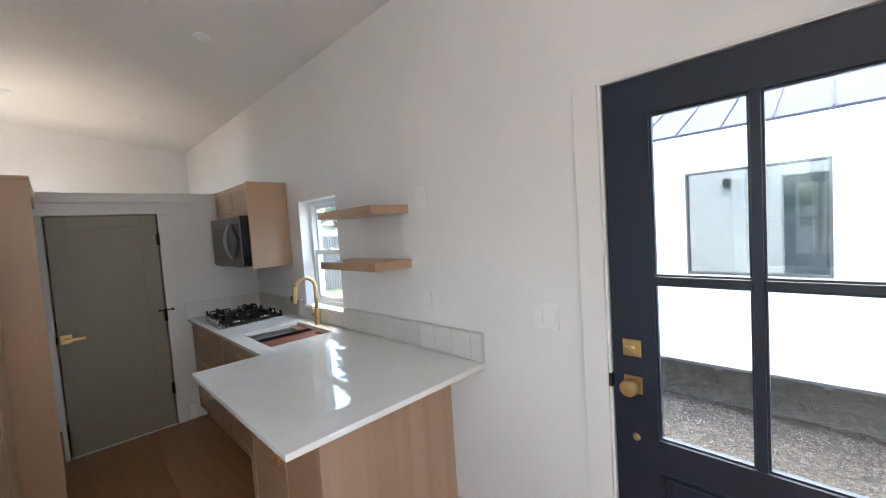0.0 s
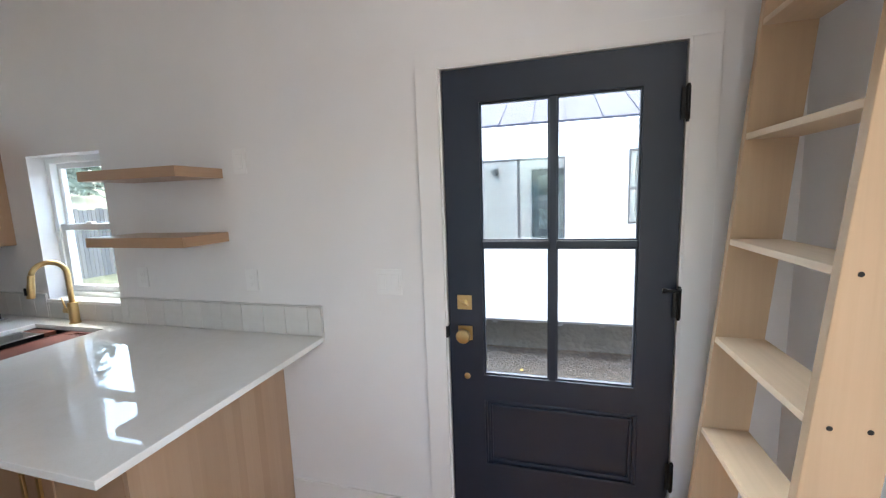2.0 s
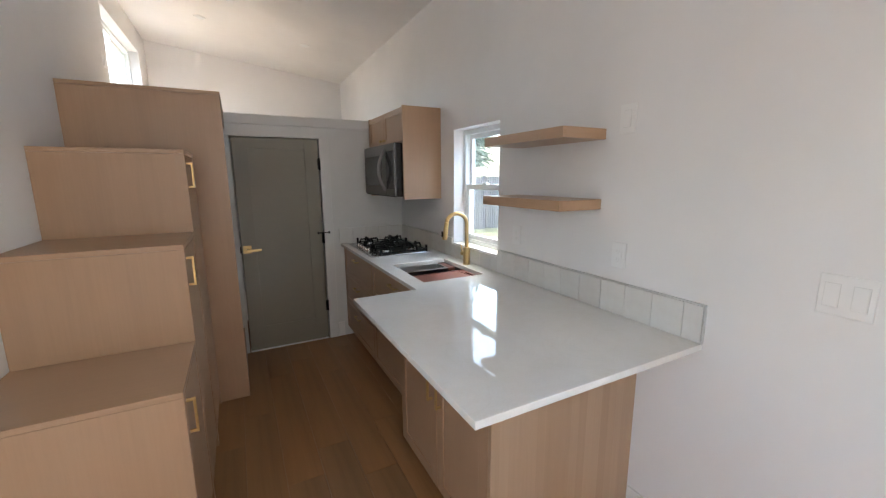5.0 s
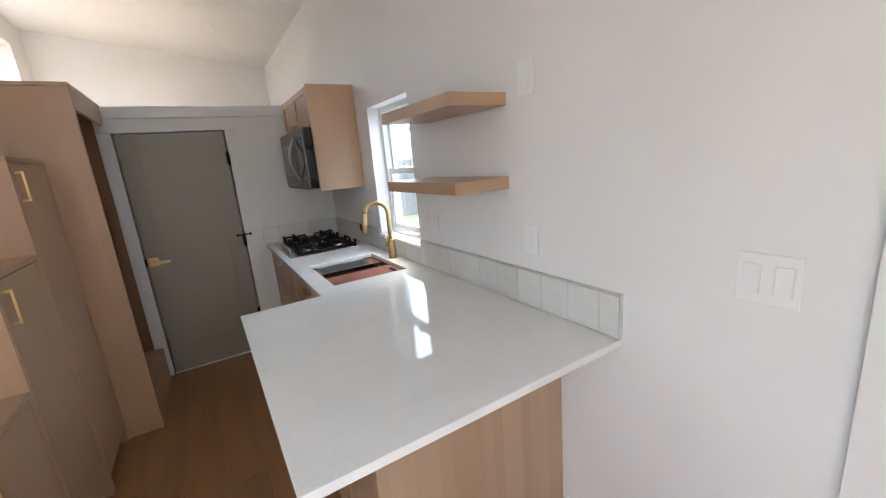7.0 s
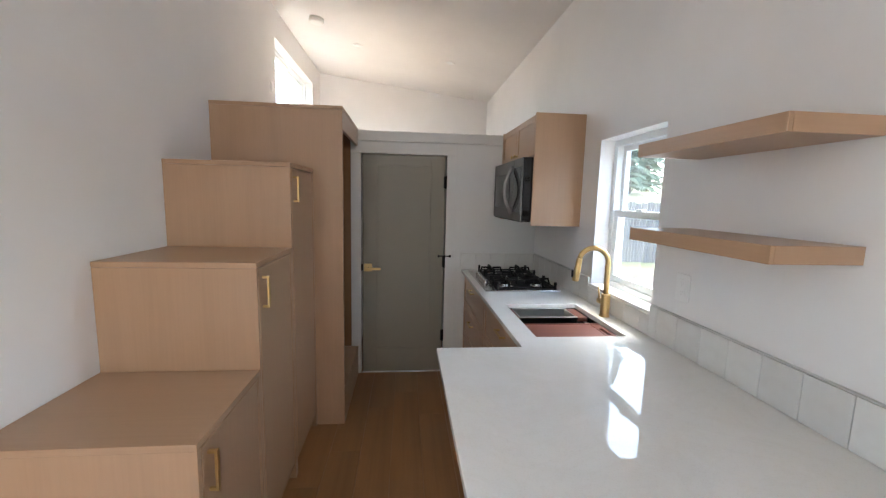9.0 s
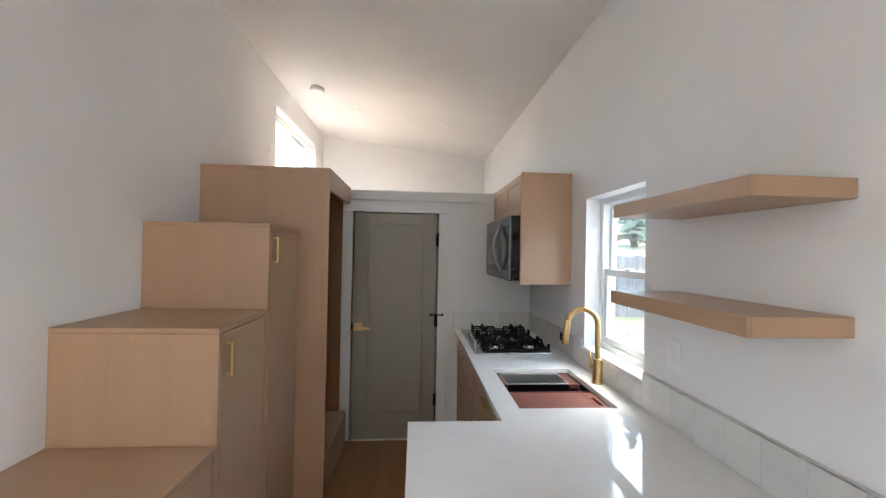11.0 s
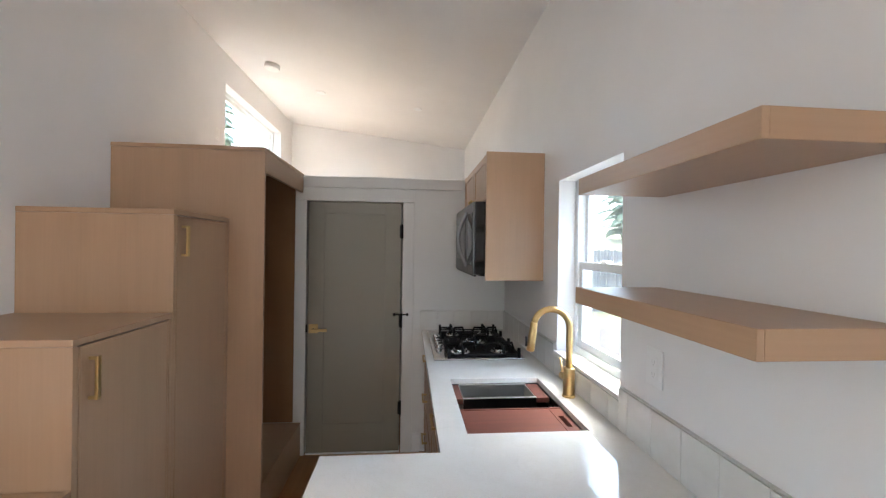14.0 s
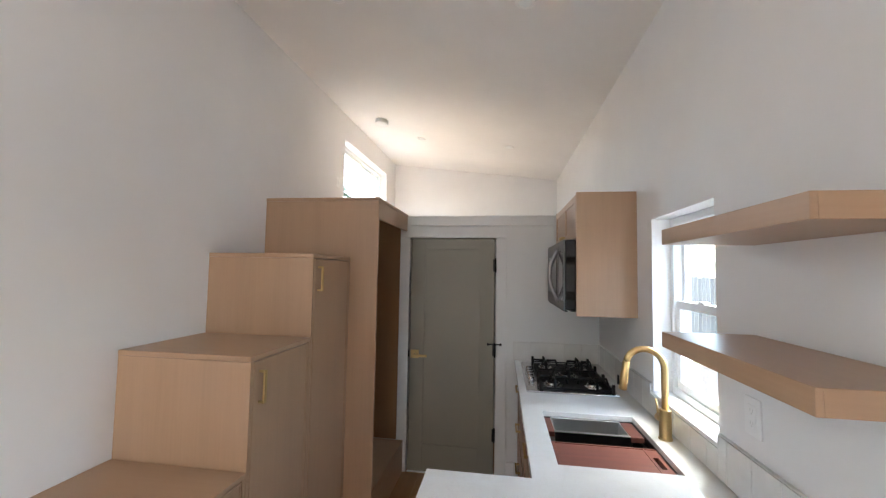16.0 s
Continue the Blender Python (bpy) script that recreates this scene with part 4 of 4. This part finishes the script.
down = Vector((CEIL_L - CEIL_R, 0, -LEFT)).normalized() * -1
sd = thing("smoke_detector", (-1.93, 5.12, ceil_z(-1.93)), "round white smoke detector on the ceiling", "detector")
part("base", lathe((-1.93, 5.12, ceil_z(-1.93)), down, [(0.064, 0), (0.064, 0.012)], 32), GROUT, sd)
part("cover", lathe((-1.93, 5.12, ceil_z(-1.93)), down, [(0.058, 0.0125), (0.066, 0.016), (0.064, 0.036), (0.054, 0.042), (0.02, 0.043)], 32), PLASTIC, sd)
for x, y in ((-1.63, 5.60), (-0.67, 5.62), (-0.63, 3.34), (-1.63, 3.34), (-0.63, 1.1), (-1.63, 1.1)):
    r = thing("recessed_light", (x, y, ceil_z(x)), "small white recessed ceiling light, switched off", "ceiling light", "recessed lights")
    part("trim_ring", lathe((x, y, ceil_z(x)), down, [(0.052, 0.0005), (0.050, 0.005), (0.040, 0.006), (0.036, 0.003)], 28), PLASTIC, r)
    part("lens", lathe((x, y, ceil_z(x)), down, [(0.034, 0.0035), (0.030, 0.0055)], 28), VINYL, r)


# ---- ladder ----
def ladder():
    lean = -0.075
    depth, top = 0.140, 2.70
    xl, xr, t = -0.140, -0.617, 0.026
    l = thing("ladder", (-0.372, 0.07, 0), "unfinished pine ladder with deep treads and dark screws", "ladder")

    def yf(z):
        return 0.065 + lean * (z - 1.07)

    def board(xa, xb, z0, z1, inset=0.0):
        return hexa([(xa, yf(z0) - depth, z0), (xb, yf(z0) - depth, z0), (xb, yf(z0) - inset, z0), (xa, yf(z0) - inset, z0),
                     (xa, yf(z1) - depth, z1), (xb, yf(z1) - depth, z1), (xb, yf(z1) - inset, z1), (xa, yf(z1) - inset, z1)], 0.0015)

    left = part("stringer", board(xl, xl + t, 0, top), PINE_Z, l)
    right = part("stringer", board(xr - t, xr, 0, top), PINE_Z, l)
    for k in range(8):
        z = 0.098 + 0.3245 * k
        part("tread", board(xr + 0.0005, xl - 0.0005, z - 0.019, z, 0.001), PINE_X, l)
        for side, x, s in ((left, xl + t, 1), (right, xr - t, -1)):
            for e in (0.032, 0.100):
                part("screw", lathe((x, yf(z) - e, z - 0.012), (s, 0, 0), [(0.0058, -0.001), (0.0056, 0.0010), (0.003, 0.0014)], 12), BLACK, side, "dark countersunk screw")


ladder()

# ---- outside ----
solid("ground", box(-400, 400, -400, 400, -0.9, -0.60), GRAVEL, "grey gravel yard running to the horizon", "ground", "structure")


def neighbour():
    X, y0, y1, zb, zt = 3.50, -4.5, 2.7, -0.085, 2.36
    h = thing("neighbour_house", (X + 1.3, 0.3, -0.6), "white clad tiny house with violet-grey metal roof", "house")
    wins = [(0.430, 1.575, 0.900, 1.995), (-1.00, -0.280, 1.165, 2.035)]
    part("wall", pierced("x", X, X + 0.14, y0, y1, zb, zt, wins), CLADDING, h, "plain white wall panels")
    shell = bmesh.new()
    box(X + 0.14, X + 2.6, y0, y0 + 0.14, zb, zt, 0, shell)
    box(X + 0.14, X + 2.6, y1 - 0.14, y1, zb, zt, 0, shell)
    box(X + 2.46, X + 2.6, y0 + 0.14, y1 - 0.14, zb, zt, 0, shell)
    box(X + 0.14, X + 2.46, y0 + 0.14, y1 - 0.14, zb, zb + 0.1, 0, shell)
    part("rear_walls", shell, CLADDING, h)
    part("fascia", box(X - 0.02, X - 0.001, y0, y1, 2.300, 2.385, 0.003), CLADDING, h, "white eave board")
    # shadow line below the eave board, drawn as a thin grey strip
    part("eave_shadow", box(X - 0.003, X - 0.0005, y0, y1, 2.292, 2.2995), SLOT, h, "grey strip painting the shadow line under the eave board")
    part("bottom_flashing", box(X - 0.006, X + 0.10, y0, y1, zb - 0.030, zb - 0.001, 0.002), DARKFRAME, h, "dark drip edge")
    for y in (-2.4, -1.2, -0.02, 0.48, 1.32, 2.4):
        part("bracket", box(X + 0.01, X + 0.05, y - 0.03, y + 0.03, zb - 0.065, zb - 0.030, 0.004), DARKFRAME, h)
    rise = math.tan(radians(24))
    roof = hexa([(X - 0.06, y0 - 0.1, 2.385), (X + 2.8, y0 - 0.1, 2.385 + 2.86 * rise), (X + 2.8, y1 + 0.1, 2.385 + 2.86 * rise), (X - 0.06, y1 + 0.1, 2.385),
                 (X - 0.06, y0 - 0.1, 2.415), (X + 2.8, y0 - 0.1, 2.415 + 2.86 * rise), (X + 2.8, y1 + 0.1, 2.415 + 2.86 * rise), (X - 0.06, y1 + 0.1, 2.415)])
    roof = part("roof", roof, ROOFMETAL, h, "violet-grey standing-seam metal roof")
    for k in range(18):
        y = y0 + 0.06 + 0.405 * k
        s = hexa([(X - 0.06, y - 0.007, 2.416), (X + 2.8, y - 0.007, 2.416 + 2.86 * rise), (X + 2.8, y + 0.007, 2.416 + 2.86 * rise), (X - 0.06, y + 0.007, 2.416),
                  (X - 0.06, y - 0.007, 2.434), (X + 2.8, y - 0.007, 2.434 + 2.86 * rise), (X + 2.8, y + 0.007, 2.434 + 2.86 * rise), (X - 0.06, y + 0.007, 2.434)])
        part("seam", s, ROOFMETAL, roof)
    for (a, b, c, d), split in zip(wins, ("upright", "level")):
        wdw = part("window", frame_ring(bmesh.new(), "x", X - 0.012, X + 0.09, a, b, c, d, 0.022), DARKFRAME, h, "dark bronze framed window")
        if split == "upright":
            my = 0.995
            part("mullion", box(X + 0.005, X + 0.06, my - 0.018, my + 0.018, c + 0.0225, d - 0.0225, 0.002), DARKFRAME, wdw)
            panes = ((a + 0.022, my - 0.018, c + 0.022, d - 0.022), (my + 0.018, b - 0.022, c + 0.022, d - 0.022))
        else:
            mz = (c + d) / 2 - 0.02
            part("mullion", box(X + 0.005, X + 0.06, a + 0.0225, b - 0.0225, mz - 0.018, mz + 0.018, 0.002), DARKFRAME, wdw)
            panes = ((a + 0.022, b - 0.022, c + 0.022, mz - 0.018), (a + 0.022, b - 0.022, mz + 0.018, d - 0.022))
        for q in panes:
            part("pane", box(X + 0.030, X + 0.036, *q), COATED, wdw, "reflective coated glass")


neighbour()
bank_rows = [(3.55, -0.61), (3.75, -0.57), (3.95, -0.47), (4.2, -0.33), (4.6, -0.20), (5.4, -0.14), (7.0, -0.12)]
earth = bmesh.new()
eg = [[earth.verts.new((x + 0.07 * noise.noise((y * 1.7, x, 3)), y, z + (0.055 * noise.noise((x * 3.1, y * 2.3, 1)) + 0.025 * noise.noise((x * 9, y * 8, 2)) if z > -0.6 else 0)))
       for y in np.linspace(-6, 7, 160)] for x, z in bank_rows]
for a, b in zip(eg, eg[1:]):
    for i in range(159):
        earth.faces.new((a[i], b[i], b[i + 1], a[i + 1]))
solid("earth_bank", earth, EARTH, "rough earth bank coloured dark for the shade beneath the neighbouring house", "earth", "structure")
lamp = thing("outdoor_wall_lamp", (0.16, 1.73, 1.95), "dark box-shaped wall lamp beside the entry door", "wall lamp")
part("back_plate", box(0.1605, 0.172, 1.685, 1.775, 1.96, 2.08, 0.003), BLACK, lamp)
part("housing", box(0.172, 0.27, 1.675, 1.785, 1.95, 2.10, 0.006), BLACK, lamp)


def chips():
    rng = np.random.default_rng(4)
    n = 9000
    V, F = [], []
    pos = np.c_[rng.uniform(1.4, 4.1, n), rng.uniform(-1.6, 4.0, n)]
    for px, py in pos:
        s = rng.uniform(0.004, 0.014)
        a = rng.uniform(0, 6.28)
        h = s * rng.uniform(0.3, 0.7)
        base = len(V)
        for k in range(4):
            r = s * rng.uniform(0.7, 1.2)
            V.append((px + r * math.cos(a + k * 1.571), py + 0.7 * r * math.sin(a + k * 1.571), -0.60))
        for k in range(4):
            r = s * rng.uniform(0.4, 0.8)
            V.append((px + r * math.cos(a + k * 1.571), py + 0.7 * r * math.sin(a + k * 1.571), -0.60 + h * rng.uniform(0.7, 1.3)))
        for q in BOXF[1:]:
            F.append(tuple(base + i for i in q))
    me = bpy.data.meshes.new("gravel_chips")
    me.from_pydata(V, [], F)
    me.materials.append(STONE)
    tagged(new("gravel_chips", me), "scattered pale gravel chips between the houses", "gravel", kind="stuff")


chips()
leaf_bm = bmesh.new()
spine = [leaf_bm.verts.new((3.02 + 0.016 * k, 0.94, -0.582 + 0.003 * (k % 2))) for k in range(5)]
for sg in (-1, 1):
    rim = [leaf_bm.verts.new((3.02 + 0.016 * k, 0.94 + sg * 0.022 * math.sin(math.pi * (k + 0.15) / 4.4), -0.578)) for k in range(5)]
    for k in range(4):
        leaf_bm.faces.new((spine[k], spine[k + 1], rim[k + 1], rim[k]))
solid("fallen_leaf", leaf_bm, paint("yellow_leaf", (0.30, 0.20, 0.03), 0.7), "small yellow fallen leaf on the gravel", "leaf")


def fence():
    f = thing("fence", (7.5, 13.7, -0.6), "dark weathered upright board fence behind the yard", "fence")
    me = mesh_from("board", box(-0.046, 0.046, -0.011, 0.011, 0, 2.15, 0.003), FENCEWOOD)
    rng = random.Random(3)
    for k in range(120):
        ob = new("board", me)
        ob.parent = f
        ob.location = (-5.5 + 0.108 * k, rng.uniform(-0.006, 0.006), rng.uniform(-0.03, 0.03))
    for z in (-0.1, 0.7, 1.3):
        part("rail", box(2.0, 15.0, 13.715, 13.76, z - 0.04, z + 0.04), FENCEWOOD, f)


fence()


def yard_fence():
    f = thing("fence", (-9.5, 1.0, -0.6), "dark weathered upright board fence behind the yard", "fence")
    me = mesh_from("board", box(-0.011, 0.011, -0.07, 0.07, 0, 1.75, 0.003), FENCEWOOD)
    rng = random.Random(5)
    for k in range(110):
        ob = new("board", me)
        ob.parent = f
        ob.location = (rng.uniform(-0.006, 0.006), -6.0 + 0.15 * k, rng.uniform(-0.03, 0.03))
    for z in (-0.2, 0.8):
        part("rail", box(-9.57, -9.515, -5.0, 11.5, z - 0.04, z + 0.04), FENCEWOOD, f)


yard_fence()
bank = bmesh.new()
rows = [(11.2, -0.61), (12.6, -0.56), (13.6, -0.45), (15.5, 0.4), (19, 1.5), (24, 2.25), (40, 2.6), (90, 2.8)]
cols = np.linspace(-25, 80, 43)
grid = [[bank.verts.new((x, y, z + (0.18 * noise.noise((x * 0.25, y * 0.25, 0)) if z > -0.6 else 0))) for x in cols] for y, z in rows]
for a, b in zip(grid, grid[1:]):
    for i in range(len(cols) - 1):
        bank.faces.new((a[i], a[i + 1], b[i + 1], b[i])).smooth = True
solid("grass_bank", bank, GRASS, "dry yellow-green grass bank rising behind the fence", "grass", "structure")


def conifer(x, y, z, height, seed, label):
    rng = random.Random(seed)
    t = thing("conifer_tree", (x, y, z), label, "tree", "conifers")
    part("trunk", tube([(x, y, z - 0.3), (x + 0.05, y, z + height * 0.5), (x, y, z + height)], [height * 0.022, height * 0.014, 0.01], 10), BARK, t)
    bm = bmesh.new()
    for k in range(int(height * 22)):
        u = (k + rng.random()) / (height * 22)
        h = z + height * (0.06 + 0.94 * u)
        reach = (1 - u) ** 0.85 * height * 0.21 * rng.uniform(0.6, 1.1) + 0.12
        a = rng.uniform(0, 6.283)
        d = Vector((math.cos(a), math.sin(a), 0))
        sidew = Vector((-d.y, d.x, 0))
        root = Vector((x, y, h))
        for j in range(11):
            s = (j + 0.6) / 11
            c = root + d * reach * s + Vector((0, 0, -reach * 0.32 * s * s + 0.10 * reach * s))
            w = reach * 0.26 * (1.05 - s) + 0.07
            for sg in (-1, 1):
                tip = c + sidew * sg * w * rng.uniform(0.7, 1.2) + d * w * 0.5 + Vector((0, 0, -rng.uniform(0.05, 0.22) * w))
                m = (c + tip) / 2
                up = Vector((0, 0, 0.09 * rng.uniform(0.5, 1.4)))
                v = [bm.verts.new(p) for p in (c, m + up, tip, m - up * 0.9)]
                bm.faces.new(v)
    part("crown", bm, NEEDLES, t, "drooping grey-green needle boughs")


conifer(11.6, 23.0, 1.9, 9.5, 5, "tall grey-green conifer on the grass bank")
conifer(-8.6, 18.5, -0.6, 9.0, 11, "tall grey-green conifer beyond the loft window")
conifer(-13.5, 2.2, -0.6, 6.5, 14, "grey-green conifer behind the yard fence")
conifer(16.5, 29.0, 2.2, 8.0, 8, "tall grey-green conifer on the grass bank")

# ---- tiled upstand ----
bs = thing("backsplash", (0, 3.1, TOP), "low upstand of glossy off-white square tiles", "backsplash", kind="structure")
part("grout_bed", box(-0.006, -0.001, 1.634, 2.908, TOP + 0.0005, 1.063), GROUT, bs)
part("grout_bed", box(-0.006, -0.001, 2.908, 3.514, TOP + 0.0005, 1.014), GROUT, bs)
part("grout_bed", box(-0.006, -0.001, 3.514, PART_Y - 0.001, TOP + 0.0005, 1.063), GROUT, bs)
part("grout_bed", box(-0.646, -0.0065, PART_Y - 0.018, PART_Y - 0.0125, TOP + 0.0005, 1.063), GROUT, bs)
trimbm = box(-0.013, -0.001, 1.634, 2.905, 1.0635, 1.067, 0.0008)
box(-0.013, -0.001, 3.518, PART_Y - 0.02, 1.0635, 1.067, 0.0008, trimbm)
box(-0.013, -0.001, 1.630, 1.634, TOP + 0.001, 1.067, 0.0008, trimbm)
part("edge_trim", trimbm, SATIN, bs, "thin metal edge trim")
edges = [1.636, 1.708]
while edges[-1] < PART_Y - 0.15:
    edges.append(edges[-1] + 0.1275)
edges.append(PART_Y - 0.020)
edges = sorted([e for e in edges if abs(e - 2.909) > 0.02 and abs(e - 3.513) > 0.02] + [2.909, 3.513])
tile_rng = random.Random(2)


def tile_mesh(w, h, along):
    t = 0.006
    bm = box(-t, 0, -w / 2, w / 2, 0, h, 0.0012) if along == "y" else box(-w / 2, w / 2, -t, 0, 0, h, 0.0012)
    return mesh_from("tile", bm, TILE)


shared = tile_mesh(0.1255, 0.141, "y")
for a, b in zip(edges, edges[1:]):
    full = abs(b - a - 0.1275) < 1e-4
    if 2.909 < (a + b) / 2 < 3.513:
        me = tile_mesh(b - a - 0.002, 0.094, "y")
    else:
        me = shared if full else tile_mesh(b - a - 0.002, 0.141, "y")
    ob = new("tile", me)
    ob.parent = bs
    ob.location = (-0.0062 - tile_rng.uniform(0, 0.0008), (a + b) / 2 - 3.1, 0.0015)
shared_x = tile_mesh(0.1255, 0.141, "x")
for k in range(5):
    ob = new("tile", shared_x)
    ob.parent = bs
    ob.location = (-0.582 + 0.1275 * k, PART_Y - 0.0182 - 3.1 - tile_rng.uniform(0, 0.0006), 0.0015)

# ---- floor planks ----
fl = solid("floor", box(LEFT, 0, FRONT, BACK, -0.12, -0.009), OAK_DARK, "brown wood plank floor with long boards", "floor", "structure")
plank_rng = random.Random(6)
pw = 0.182
for k in range(13):
    x0 = LEFT + pw * k
    x1 = min(x0 + pw, -0.001)
    if x1 - x0 < 0.02:
        continue
    y = FRONT - plank_rng.uniform(0, 1.1)
    while y < PART_Y + 0.9:
        y1 = min(y + 1.22, PART_Y + 0.9)
        ya = max(y, FRONT)
        if y1 - ya > 0.03:
            me = mesh_from("plank", box(-(x1 - x0) / 2 + 0.0006, (x1 - x0) / 2 - 0.0006, -(y1 - ya) / 2 + 0.0006, (y1 - ya) / 2 - 0.0006, -0.008, 0.0, 0.0008), FLOORING)
            ob = new("plank", me)
            ob.parent = fl
            ob.location = ((x0 + x1) / 2, (ya + y1) / 2, 0)
        y += 1.22
